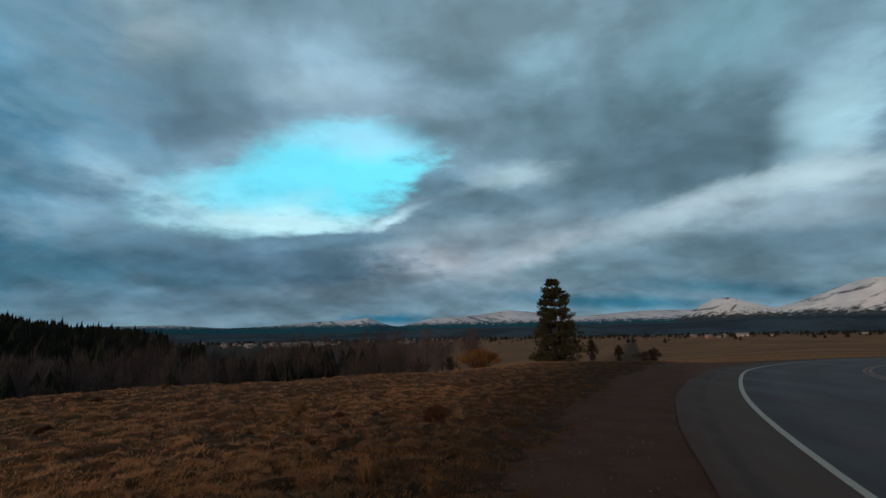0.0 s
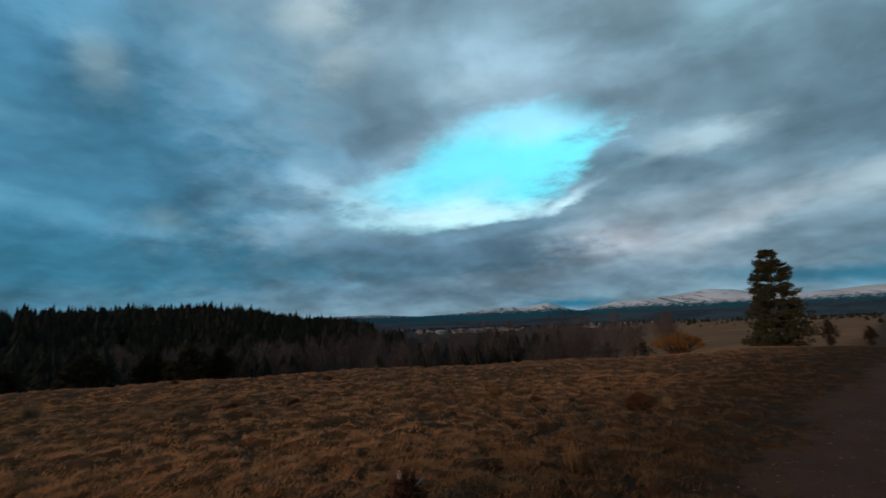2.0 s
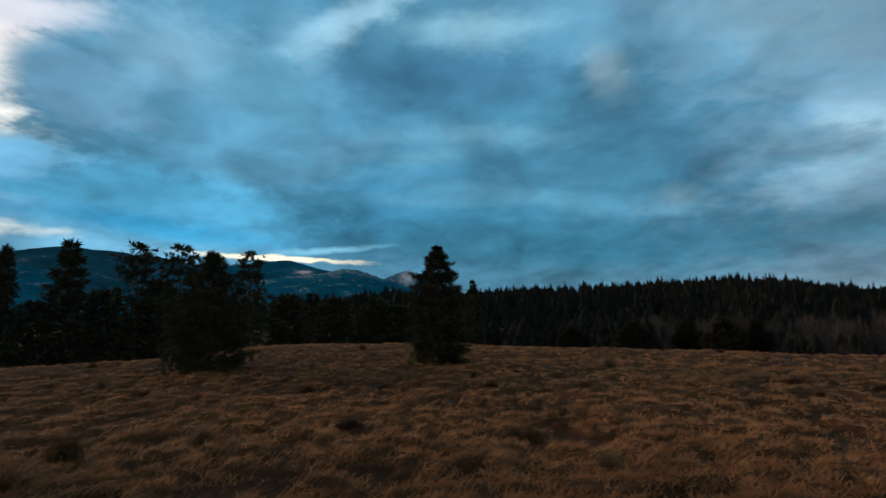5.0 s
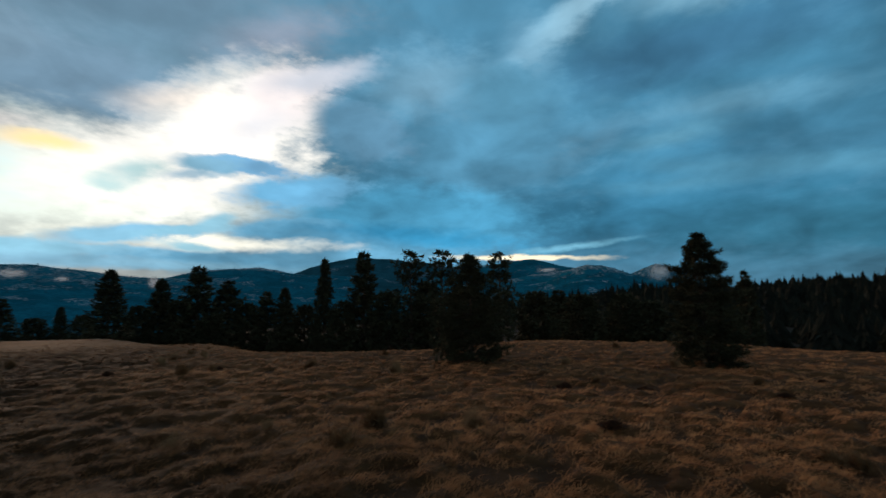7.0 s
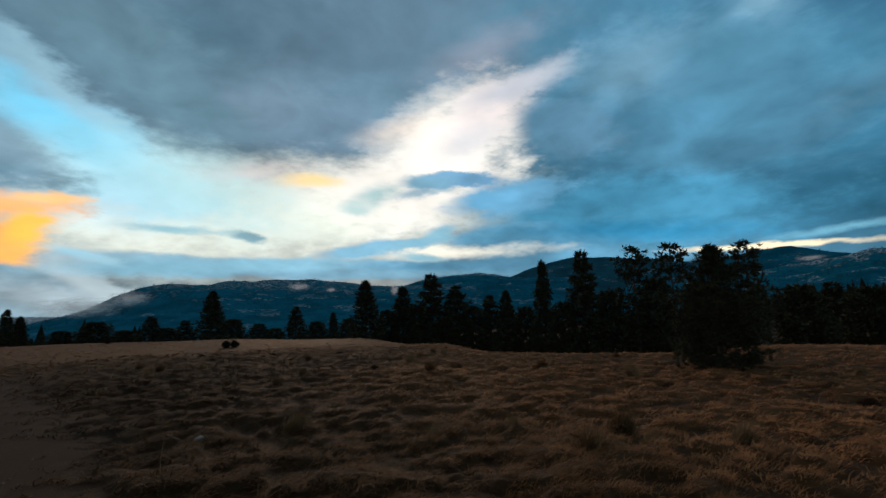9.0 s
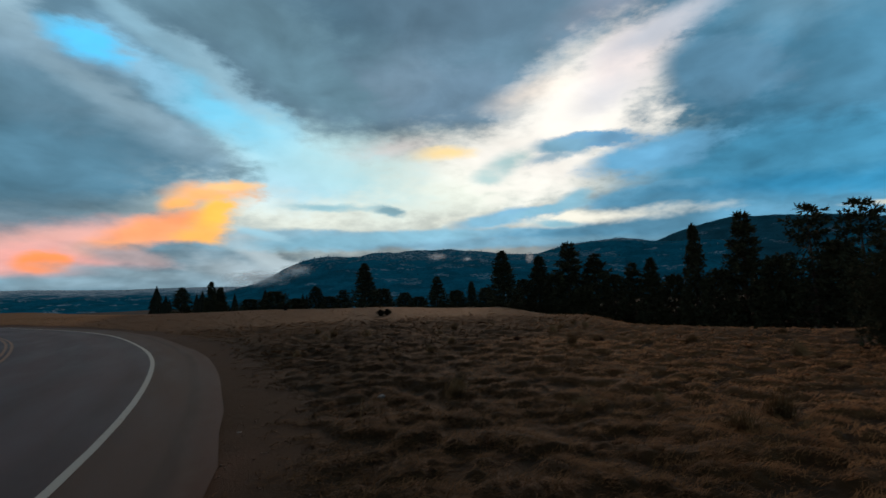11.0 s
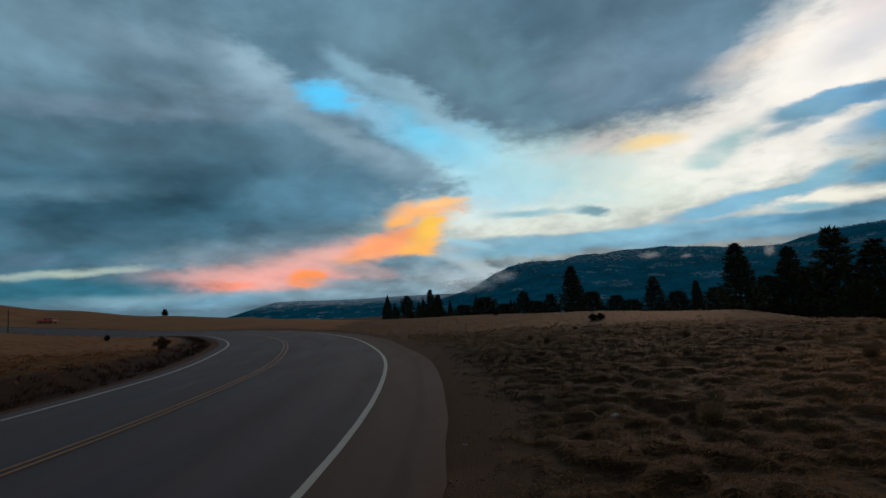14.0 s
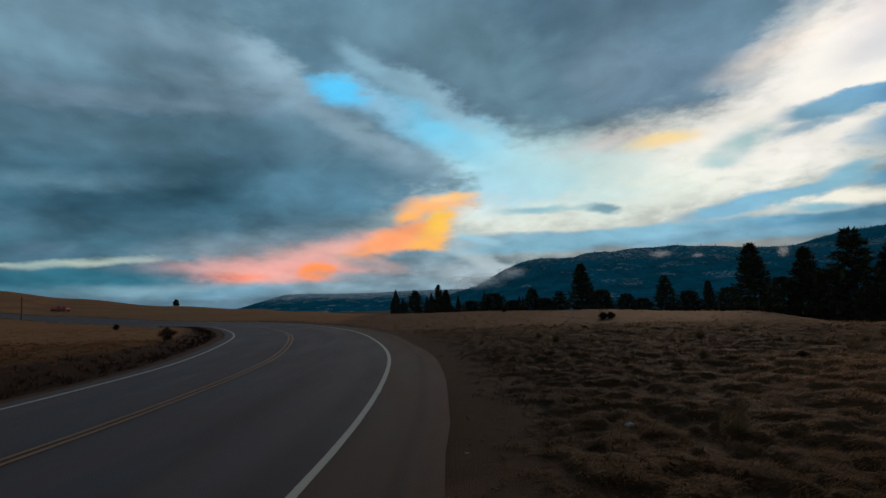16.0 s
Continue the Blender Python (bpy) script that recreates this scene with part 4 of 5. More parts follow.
def blades(rng, pts, dirs, length, width, count, spread):
    """Sprays of narrow leaf blades: count at each point, about the given ways."""
    n = len(pts) * count
    p = np.repeat(pts, count, 0)
    d = np.repeat(dirs, count, 0) + rng.normal(0, spread, (n, 3))
    d /= np.linalg.norm(d, axis=1)[:, None] + 1e-9
    side = np.cross(d, rng.normal(0, 1, (n, 3)))
    side /= np.linalg.norm(side, axis=1)[:, None] + 1e-9
    ln = length * rng.uniform(0.6, 1.3, (n, 1))
    w = width * rng.uniform(0.6, 1.2, (n, 1))
    mid = p + d * ln * 0.5
    v = np.stack([p, mid + side * w, p + d * ln, mid - side * w], 1).reshape(-1, 3)
    f = np.arange(n * 4).reshape(-1, 4)
    return v, f


def tube(points, radii, sides=6):
    """A tapered round limb along points."""
    pts = np.array(points, float)
    v, f = [], []
    for k, (p, r) in enumerate(zip(pts, radii)):
        d = pts[min(k + 1, len(pts) - 1)] - pts[max(k - 1, 0)]
        d /= np.linalg.norm(d) + 1e-9
        a = np.cross(d, (0.3, 0.9, 0.1))
        a /= np.linalg.norm(a) + 1e-9
        b = np.cross(d, a)
        for s in range(sides):
            q = 2 * math.pi * s / sides
            v.append(p + r * (math.cos(q) * a + math.sin(q) * b))
    for k in range(len(pts) - 1):
        for s in range(sides):
            f.append((k * sides + s, k * sides + (s + 1) % sides, (k + 1) * sides + (s + 1) % sides, (k + 1) * sides + s))
    return np.array(v), f


def join(pieces):
    v, f, n = [], [], 0
    for a, b in pieces:
        v.append(np.asarray(a, float))
        f += [tuple(int(i) + n for i in q) for q in b]
        n += len(a)
    return np.concatenate(v).tolist(), f


def conifer(name, label, height, radius, seed, outline, mat, bare=0.06, whorls=26, arms=7, sprays=9, blade=(0.3, 0.05), count=7, up=0.25, gaps=0.15, thin=0.0, candle=0.0, inner=0.25):
    """A pine or fir: trunk, limbs in whorls and a crown of needle sprays. outline: (height share, reach share)."""
    rng = np.random.default_rng(seed)
    tree = new(name)
    trunk = [(0.02 * height * math.sin(k * 0.9 + seed) * 0.3 * k / 10, 0.02 * height * math.cos(k * 0.7 + seed) * 0.3 * k / 10, height * k / 10 * 0.985) for k in range(11)]
    trunk[0] = (0, 0, -0.25)
    tv, tf = tube(trunk, [height * 0.02 * (1 - 0.09 * k) + 0.004 for k in range(11)], 8)
    link_mesh("trunk", tv.tolist(), tf, M_BARK, tree)
    limbs, tips, ways = [], [], []
    for w in range(whorls):
        h = bare + (1 - bare) * (w + rng.uniform(-0.3, 0.3)) / whorls
        h = min(max(h, bare), 0.985)
        reach = radius * np.interp(h, [o[0] for o in outline], [o[1] for o in outline])
        for a in range(arms):
            if rng.random() < gaps + thin * max(0.0, h - 0.55):
                continue
            q = 2 * math.pi * (a + rng.uniform(-0.4, 0.4)) / arms + w * 1.7
            r = reach * rng.uniform(0.6, 1.12)
            rise_ = up * (0.3 + h) + rng.uniform(-0.12, 0.12) + candle * max(0.0, h - 0.5) * 2
            out = np.array([math.cos(q), math.sin(q), 0])
            ax = np.array([np.interp(h, np.linspace(0, 1, 11), [p[k] for p in trunk]) for k in range(2)] + [h * height])
            bend = [ax + out * r * s + np.array([0, 0, r * (rise_ * s - 0.25 * s * (1 - s) - 0.12 * (1 - h) * s)]) for s in (0, 0.35, 0.7, 1.0)]
            limbs.append(tube(bend, [height * 0.0042 * (1.2 - h) + 0.003, height * 0.003 * (1.2 - h) + 0.003, height * 0.002 * (1.2 - h) + 0.002, 0.002], 4))
            m = max(2, int(sprays * (0.35 + 0.65 * r / radius) * (1 - thin * max(0.0, h - 0.5))))
            for s in np.r_[1.0, rng.uniform(inner, 1.0, m - 1) ** 0.7]:
                base = bend[0] * (1 - s) + bend[3] * s + np.array([0, 0, -0.25 * r * s * (1 - s)])
                off = rng.normal(0, 0.10 * r + 0.02 * radius, 3) * np.array([1, 1, 0.5])
                tips.append(base + off)
                ways.append(out * 0.8 + np.array([0, 0, 0.45]) + rng.normal(0, 0.35, 3))
    tips.append(np.array([trunk[-1][0], trunk[-1][1], height * 0.97]))
    ways.append(np.array([0, 0, 1.0]))
    lv, lf = join(limbs)
    tagged(link_mesh("branchwork", lv, lf, M_BARK, tree), kind="stuff")
    cv, cf = blades(rng, np.array(tips), np.array(ways), blade[0], blade[1], count, 0.75)
    link_mesh("crown", cv.tolist(), cf.tolist(), mat, tree, smooth=False)
    return tagged(tree, label, "tree")


PINE = ((0, 0.75), (0.08, 0.95), (0.3, 1.0), (0.5, 0.85), (0.75, 0.55), (0.9, 0.3), (1, 0.06))
BUSHY = ((0, 0.75), (0.1, 1.0), (0.4, 0.98), (0.65, 0.85), (0.85, 0.6), (1, 0.2))
SPIRE = ((0, 0.85), (0.1, 1.0), (0.35, 0.85), (0.7, 0.5), (0.9, 0.2), (1, 0.04))
TALL = ((0, 0.5), (0.2, 0.8), (0.45, 1.0), (0.7, 0.85), (0.88, 0.6), (1, 0.15))


def stand(tree, az, d, top=None, height=10.0, spread=None, radius=1.0, turn=0.0):
    """Put a tree with its foot on the ground so that its top shows at the given angle; returns its scale."""
    p = spot(az, d)
    z = height_at(p.x, p.y)
    h = 1.65 + d * math.tan(radians(top)) - z
    s = h / height
    sx = s if spread is None else d * math.tan(radians(spread) / 2) / radius
    return Matrix.Translation((p.x, p.y, z)) @ Matrix.Rotation(turn, 4, "Z") @ Matrix.Diagonal((sx, sx, s, 1))


# the three nearest trees
big = conifer("pine_tree", "tall dark ponderosa pine alone at the field's edge", 9.0, 2.45, 3, ((0, 0.85), (0.06, 1.0), (0.3, 1.0), (0.42, 0.93), (0.5, 0.72), (0.62, 0.74), (0.74, 0.6), (0.85, 0.42), (0.94, 0.24), (1, 0.03)), M_NEEDLE_DARK, 0.03, 20, 8, 32, (0.3, 0.026), 18, 0.15, 0.13, 0.1, 0.25, 0.3)
big.matrix_basis = stand(big, -11.0, 55, 6.14, 9.0)
young = conifer("young_pine", "young bushy pine standing in dry grass", 3.5, 0.85, 5, ((0, 1.0), (0.1, 0.95), (0.3, 0.86), (0.5, 0.86), (0.62, 0.78), (0.74, 0.5), (0.86, 0.27), (1, 0.02)), M_NEEDLE, 0.03, 24, 8, 16, (0.14, 0.008), 22, 0.35, 0.06, 0.3, 0.7, 0.4)
young.matrix_basis = stand(young, 81.7, 15, 7.14, 3.5)
dense = conifer("young_pine", "dense low-branched young pine in dry grass", 3.5, 1.2, 8, ((0, 0.75), (0.1, 1.0), (0.4, 0.98), (0.58, 0.85), (0.7, 0.5), (0.84, 0.25), (1, 0.03)), M_NEEDLE, 0.05, 24, 9, 15, (0.15, 0.009), 20, 0.35, 0.05, 0.3, 0.6, 0.4)
dense.matrix_basis = stand(dense, 106.2, 16.5, 6.3, 3.5)

kinds = [
    conifer("pine_tree", "dark conifer at the edge of the meadow", 10, 1.9, 21, SPIRE, M_NEEDLE_DARK, 0.04, 26, 7, 8, (0.55, 0.09), 6, 0.1, 0.1),
    conifer("pine_tree", "dark conifer at the edge of the meadow", 10, 1.8, 22, PINE, M_NEEDLE_DARK, 0.05, 24, 7, 8, (0.55, 0.09), 6, 0.2, 0.12),
    conifer("pine_tree", "open-crowned dark pine at the edge of the meadow", 10, 2.0, 23, TALL, M_NEEDLE_DARK, 0.12, 20, 6, 8, (0.5, 0.08), 6, 0.3, 0.28),
    conifer("pine_tree", "low dense conifer at the edge of the meadow", 10, 3.2, 24, BUSHY, M_NEEDLE_DARK, 0.03, 22, 8, 9, (0.7, 0.11), 6, 0.2, 0.06),
]
RADII = [1.9, 1.8, 2.0, 3.2]
# kind, azimuth, distance, angle of the top, angle of the spread
STANDS = [
    (2, 102.6, 48, 7.0, 4.2), (2, 109.4, 52, 7.45, 4.4), (2, 113.2, 55, 7.4, 4.6), (1, 118.7, 60, 7.2, 4.2), (0, 123.2, 62, 6.5, 2.9),
    (0, 127.5, 64, 3.2, 3.2), (1, 129.4, 66, 2.7, 3.2), (1, 133.4, 70, 4.0, 4.2), (1, 136.3, 68, 5.4, 4.2), (0, 139.7, 74, 4.1, 3.4),
    (0, 144.0, 64, 4.9, 3.6), (1, 151.8, 95, 2.1, 2.2), (0, 147.7, 100, 1.4, 1.6), (1, 162.9, 110, 0.9, 2.3), (1, 166.0, 110, 1.4, 2.2),
    (0, 160.4, 92, 3.95, 2.9), (3, 158.4, 105, 0.9, 3.0), (3, 155.7, 110, 0.35, 2.3), (3, 173.1, 115, 0.2, 2.4), (3, 170.5, 112, 0.95, 3.2),
    (1, 179.7, 120, 1.65, 1.9), (0, 176.9, 118, 2.2, 1.5), (0, 176.0, 122, 1.6, 1.5), (1, 77.3, 60, 3.5, 2.4), (3, 98.5, 62, 2.2, 5.0),
    (3, 93.5, 66, 1.7, 5.0), (3, 89.0, 70, 1.6, 5.0), (1, 96.0, 85, 2.3, 4.0), (3, 86.5, 72, 0.8, 5.0), (3, 116.0, 58, 2.6, 4.5), (3, 121.0, 60, 1.6, 4.0),
    (3, 125.3, 66, 1.2, 3.6), (3, 131.5, 68, 1.5, 4.0), (3, 138.0, 72, 1.9, 3.6), (3, 111.2, 58, 3.6, 4.6), (3, 106.5, 60, 3.0, 5.0), (3, 134.8, 66, 0.4, 3.4), (3, 141.6, 76, 1.4, 2.8),
    (3, 154.0, 112, -0.2, 2.4), (3, 164.5, 114, 0.2, 2.6), (3, 168.2, 116, 0.1, 2.4), (3, 146.0, 96, 0.6, 2.4), (3, 149.6, 102, 0.4, 2.6),
]
for n, (k, az, d, top, wide) in enumerate(STANDS):
    m = stand(None, az, d, top, 10.0, wide, RADII[k], n * 1.3)
    if k in [s[0] for s in STANDS[:n]]:
        copy_thing(kinds[k], m @ Matrix.Diagonal((*[1 / v for v in kinds[k].scale], 1)))
    else:
        kinds[k].matrix_basis = m


def woodland(name, label, spots, mat, seed, tiers=6, teeth=7, power=0.8):
    """Far conifers, each a tapered stack of ragged boughs, as one mass."""
    rng = np.random.default_rng(seed)
    V, F, n = [], [], 0
    for x, y, z, h, r in spots:
        for k in range(tiers):
            u = k / tiers
            q = rng.uniform(0, 6.28) + np.arange(teeth * 2) * math.pi / teeth
            rr = r * (1 - u) ** power * np.where(np.arange(teeth * 2) % 2, 0.6, 1.0) * rng.uniform(0.7, 1.25, teeth * 2)
            zz = z + h * (0.06 + 0.8 * u) - rr * 0.35 * (np.arange(teeth * 2) % 2 == 0)
            V.append(np.r_[np.c_[x + rr * np.cos(q), y + rr * np.sin(q), zz], [[x, y, z + h * min(1.0, 0.06 + 0.8 * u + 0.36)]]])
            F += [(n + i, n + (i + 1) % (teeth * 2), n + teeth * 2) for i in range(teeth * 2)]
            n += teeth * 2 + 1
    ob = link_mesh(name, np.concatenate(V).tolist(), F, mat, smooth=False)
    return tagged(ob, label, "trees", kind="stuff")


def scatter(rng, count, az0, az1, r0, r1, h0, h1, slim=0.2):
    az, r = rng.uniform(az0, az1, count), np.sqrt(rng.uniform(r0**2, r1**2, count))
    x, y = -r * np.sin(np.radians(az)), r * np.cos(np.radians(az))
    z = land(x, y)[0]
    h = rng.uniform(h0, h1, count) * (1 + 0.25 * (rng.random(count) < 0.12))
    return np.stack([x, y, z, h, h * slim * rng.uniform(0.8, 1.25, count)], 1)


rng = np.random.default_rng(7)
woodland("ridge_forest", "dense dark conifer forest covering a low ridge", np.concatenate([scatter(rng, 1500, 40, 92, 270, 620, 10, 15, 0.26), scatter(rng, 420, 31.5, 41, 350, 620, 8, 12, 0.22), scatter(rng, 500, 80, 118, 200, 620, 9, 14, 0.24)]), M_FOREST, 1)
woodland("valley_conifers", "dark conifers standing among bare trees in the valley", np.concatenate([scatter(rng, 260, 54, 100, 100, 270, 6, 10, 0.4), scatter(rng, 130, 10, 52, 120, 250, 6, 10, 0.36), scatter(rng, 420, 28, 56, 225, 350, 8, 13, 0.32), scatter(rng, 60, 118, 145, 120, 260, 6, 9, 0.3), scatter(rng, 40, 150, 182, 170, 300, 8, 11, 0.24), scatter(rng, 90, -40, 30, 900, 2000, 7, 12, 0.35), scatter(rng, 110, -44, -3, 380, 1300, 2, 5, 0.45), scatter(rng, 420, -46, 34, 1300, 2350, 6, 11, 0.5)]), M_FOREST, 2, 15, 8, 0.6)

# these needles match the hills' teal, haze painted into their colour
woodland("hill_conifers", "dark conifers standing along the crests of the western hills", HILL_TREES, leafy("haze_tinted_needles", (0.012, 0.05, 0.07), (0.022, 0.085, 0.115), 0.02), 6, 3, 4, 0.8)


def bare_trees(name, label, spots, seed):
    """Leafless cottonwoods: a stem and many thin rising twigs."""
    rng = np.random.default_rng(seed)
    P, D = [], []
    V, F, n = [], [], 0
    for x, y, z, h, r in spots:
        h *= float(1.0 + 0.9 * lumps(np.array([x]), np.array([y]), 24.0, 88)[0]) * rng.uniform(0.75, 1.15)
        m = 190
        u = rng.uniform(0.15, 0.9, m)
        q = rng.uniform(0, 6.28, m)
        rr = r * 1.5 * np.sqrt(rng.uniform(0, 1, m)) * np.sin(np.clip(u + 0.1, 0, 1) * math.pi) ** 0.7
        ln = h * rng.uniform(0.08, 0.24, m)
        w = h * 0.0034 * rng.uniform(0.6, 1.6, m)
        base = np.c_[x + rr * np.cos(q), y + rr * np.sin(q), z + h * u]
        tip = base + np.c_[np.cos(q) * rr * 0.25, np.sin(q) * rr * 0.25, ln] + rng.normal(0, 0.016 * h, (m, 3))
        across = np.c_[np.cos(q + 1.57), np.sin(q + 1.57), np.zeros(m)] * w[:, None]
        V.append(np.stack([base - across, base + across, tip], 1).reshape(-1, 3))
        F += [(n + 3 * i, n + 3 * i + 1, n + 3 * i + 2) for i in range(m)]
        n += 3 * m
        for q in (0.0, 1.57):
            a = np.array([math.cos(q), math.sin(q), 0]) * h * 0.014
            c = np.array([x, y, z])
            V.append(np.array([c - a, c + a, c + [0, 0, h * 0.85]]))
            F.append((n, n + 1, n + 2))
            n += 3
    ob = link_mesh(name, np.concatenate(V).tolist(), F, M_TWIG, smooth=False)
    return tagged(ob, label, "trees", kind="stuff")


bare_trees("bare_cottonwoods", "grey-brown leafless cottonwoods along the valley floor", np.concatenate([scatter(rng, 430, 24, 58, 115, 225, 5.5, 9.5, 0.3), scatter(rng, 460, -2, 34, 130, 400, 7, 11, 0.26), scatter(rng, 200, 0, 40, 500, 1100, 8, 12, 0.3), scatter(rng, 70, 2, 14, 100, 135, 5, 8, 0.24)]), 3)

# ---- dry grass ----
def soup(name, verts, tris, mat, parent=None):
    """A mesh of loose triangles from arrays."""
    me = bpy.data.meshes.new(name)
    me.vertices.add(len(verts))
    me.vertices.foreach_set("co", np.asarray(verts, np.float32).ravel())
    me.loops.add(tris.size)
    me.loops.foreach_set("vertex_index", tris.astype(np.int32).ravel())
    me.polygons.add(len(tris))
    me.polygons.foreach_set("loop_start", np.arange(len(tris), dtype=np.int32) * 3)
    me.polygons.foreach_set("loop_total", np.full(len(tris), 3, np.int32))
    me.materials.append(mat)
    me.update(calc_edges=True)
    ob = new(name, me)
    ob.parent = parent
    return ob


def grass_blades(rng, cx, cy, cz, count, length, width, lie):
    """Bent blades growing from each tuft, combed one way and matted down; lie is how flat they lie."""
    n = len(cx) * count
    comb = 2.2 + 1.6 * lumps(cx, cy, 5.0, 31) + 1.0 * lumps(cx, cy, 1.3, 32)
    q = np.repeat(comb, count) + rng.normal(0, 0.75, n)
    ln = length * rng.uniform(0.55, 1.3, n) * np.repeat(rng.uniform(0.7, 1.35, len(cx)), count)
    tilt = np.clip(lie + rng.normal(0, 0.16, n), 0.3, 1.7)
    base = np.stack([np.repeat(cx, count), np.repeat(cy, count), np.repeat(cz, count)], 1) + np.c_[rng.normal(0, 0.05, (n, 2)), np.full(n, -0.015)]
    way_ = np.stack([np.cos(q), np.sin(q), np.zeros(n)], 1)
    side = np.stack([-np.sin(q), np.cos(q), np.zeros(n)], 1) * (width * rng.uniform(0.6, 1.3, n))[:, None]
    rise_ = np.array([0, 0, 1.0])
    mid = base + way_ * (ln * 0.5 * np.sin(tilt * 0.8))[:, None] + rise_ * (ln * 0.5 * np.cos(tilt * 0.8))[:, None]
    tip = mid + way_ * (ln * 0.5 * np.sin(tilt * 1.3))[:, None] + rise_ * (ln * 0.5 * np.cos(tilt * 1.3))[:, None]
    v = np.stack([base - side, base + side, mid - side * 0.8, mid + side * 0.8, tip], 1).reshape(-1, 3)
    o = np.arange(n)[:, None, None] * 5
    t = (np.array([[0, 1, 3], [0, 3, 2], [2, 3, 4]])[None] + o).reshape(-1, 3)
    return v, t


def tufts(rng, per_m2, r0, r1, az0=-48, az1=226):
    count = int(per_m2 * math.pi * (r1**2 - r0**2) * (az1 - az0) / 360)
    az, r = np.radians(rng.uniform(az0, az1, count)), np.sqrt(rng.uniform(r0**2, r1**2, count))
    x, y = -r * np.sin(az), r * np.cos(az)
    s, _ = road_place(x, y)
    wild = tussock(x, y) + 0.3 * lumps(x, y, 2.3, 4) + rng.uniform(-0.22, 0.22, count)
    edge_ = gravel_edge(x, y) + 0.9 * rng.random(count) ** 2 * np.sign(rng.uniform(-1, 0.6, count))
    keep = ((s < -edge_) | (s > 9.5)) & (wild > 0.13)
    x, y = x[keep], y[keep]
    return x, y, land(x, y)[0]


rng = np.random.default_rng(12)
for r0, r1, density, count, length, width, lie in ((2.6, 8, 80, 22, 0.15, 0.0035, 1.36), (8, 16, 40, 16, 0.16, 0.005, 1.38), (16, 32, 13, 10, 0.18, 0.008, 1.4), (32, 90, 2.5, 4, 0.14, 0.02, 1.45)):
    x, y, z = tufts(rng, density, r0, r1)
    v, t = grass_blades(rng, x, y, z, count, length, width, lie)
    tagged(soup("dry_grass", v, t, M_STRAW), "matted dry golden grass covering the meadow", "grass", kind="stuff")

# ---- loose gravel on the verge ----
rg = np.random.default_rng(44)
n_st = 9000
st_r, st_a = 1.8 + 9.0 * rg.random(n_st) ** 1.3, rg.uniform(-2.2, 3.6, n_st)
sx, sy = -st_r * np.sin(st_a), st_r * np.cos(st_a)
ss = road_place(sx, sy)[0]
on = (ss < -1.45) & (ss > -gravel_edge(sx, sy) - 0.3)
sx, sy = sx[on], sy[on]
sz = land(sx, sy)[0]
size = 0.005 + 0.016 * rg.random(len(sx)) ** 3
octa = np.array([[1, 0, 0], [0, 1, 0], [-1, 0, 0], [0, -1, 0], [0, 0, 0.7], [0, 0, -0.7]])
sv = (octa[None] * rg.uniform(0.6, 1.3, (len(sx), 6, 1)) * size[:, None, None] + np.stack([sx, sy, sz + size * 0.3], 1)[:, None]).reshape(-1, 3)
sf = (np.array([[0, 1, 4], [1, 2, 4], [2, 3, 4], [3, 0, 4], [1, 0, 5], [2, 1, 5], [3, 2, 5], [0, 3, 5]])[None] + np.arange(len(sx))[:, None, None] * 6).reshape(-1, 3)
tagged(soup("gravel", sv, sf, leafy("gravel_stone", (0.05, 0.028, 0.02), (0.2, 0.125, 0.095), 3.0)), "loose brown gravel scattered along the road's verge", "gravel", kind="stuff")

# ---- shrubs, weeds and small things in the field ----
def shrub(name, label, height, radius, seed, mat, stems=60, count=5, blade=(0.1, 0.008)):
    """A low bush of many thin rising stems with fine dead leaves."""
    rng = np.random.default_rng(seed)
    bush = new(name)
    limbs, pts, ways = [], [], []
    for _ in range(stems):
        q, lean = rng.uniform(0, 6.28), rng.uniform(0.05, 1.0)
        out = np.array([math.cos(q), math.sin(q), 0]) * radius * lean
        h = height * rng.uniform(0.55, 1.0) * (1.1 - 0.45 * lean)
        a, b, c = out * 0.12, out * 0.6 + [0, 0, h * 0.6], out + [0, 0, h]
        limbs.append(tube([a, b, c], [0.012 * height + 0.002, 0.007 * height + 0.001, 0.001], 3))
        for u in rng.uniform(0.35, 1.0, 5):
            pts.append(b * (1 - u) + c * u if u > 0.5 else a * (1 - u) + b * u)
            ways.append(out / (radius + 1e-6) + [0, 0, 0.7])
    sv, sf = join(limbs)
    link_mesh("stem_cluster", sv, sf, M_TWIG, bush)
    cv, cf = blades(rng, np.array(pts), np.array(ways), blade[0], blade[1], count, 0.6)
    link_mesh("foliage", cv.tolist(), cf.tolist(), mat, bush, smooth=False)
    return tagged(bush, label, "shrub")


def put(ob, az, d, turn=0.0, sink=0.03):
    p = spot(az, d)
    ob.matrix_basis = Matrix.Translation((p.x, p.y, height_at(p.x, p.y) - sink)) @ Matrix.Rotation(turn, 4, "Z") @ Matrix.Diagonal((*ob.scale, 1))
    return ob


M_ORANGE = leafy("willow_twigs", (0.12, 0.05, 0.014), (0.24, 0.105, 0.03), 0.8)
M_SAGE = leafy("dark_brush", (0.02, 0.015, 0.01), (0.05, 0.035, 0.022), 0.8)
put(shrub("willow_bush", "round orange-brown leafless willow bush", 2.6, 3.0, 41, M_ORANGE, 150, 6, (0.5, 0.02)), -2.2, 60)
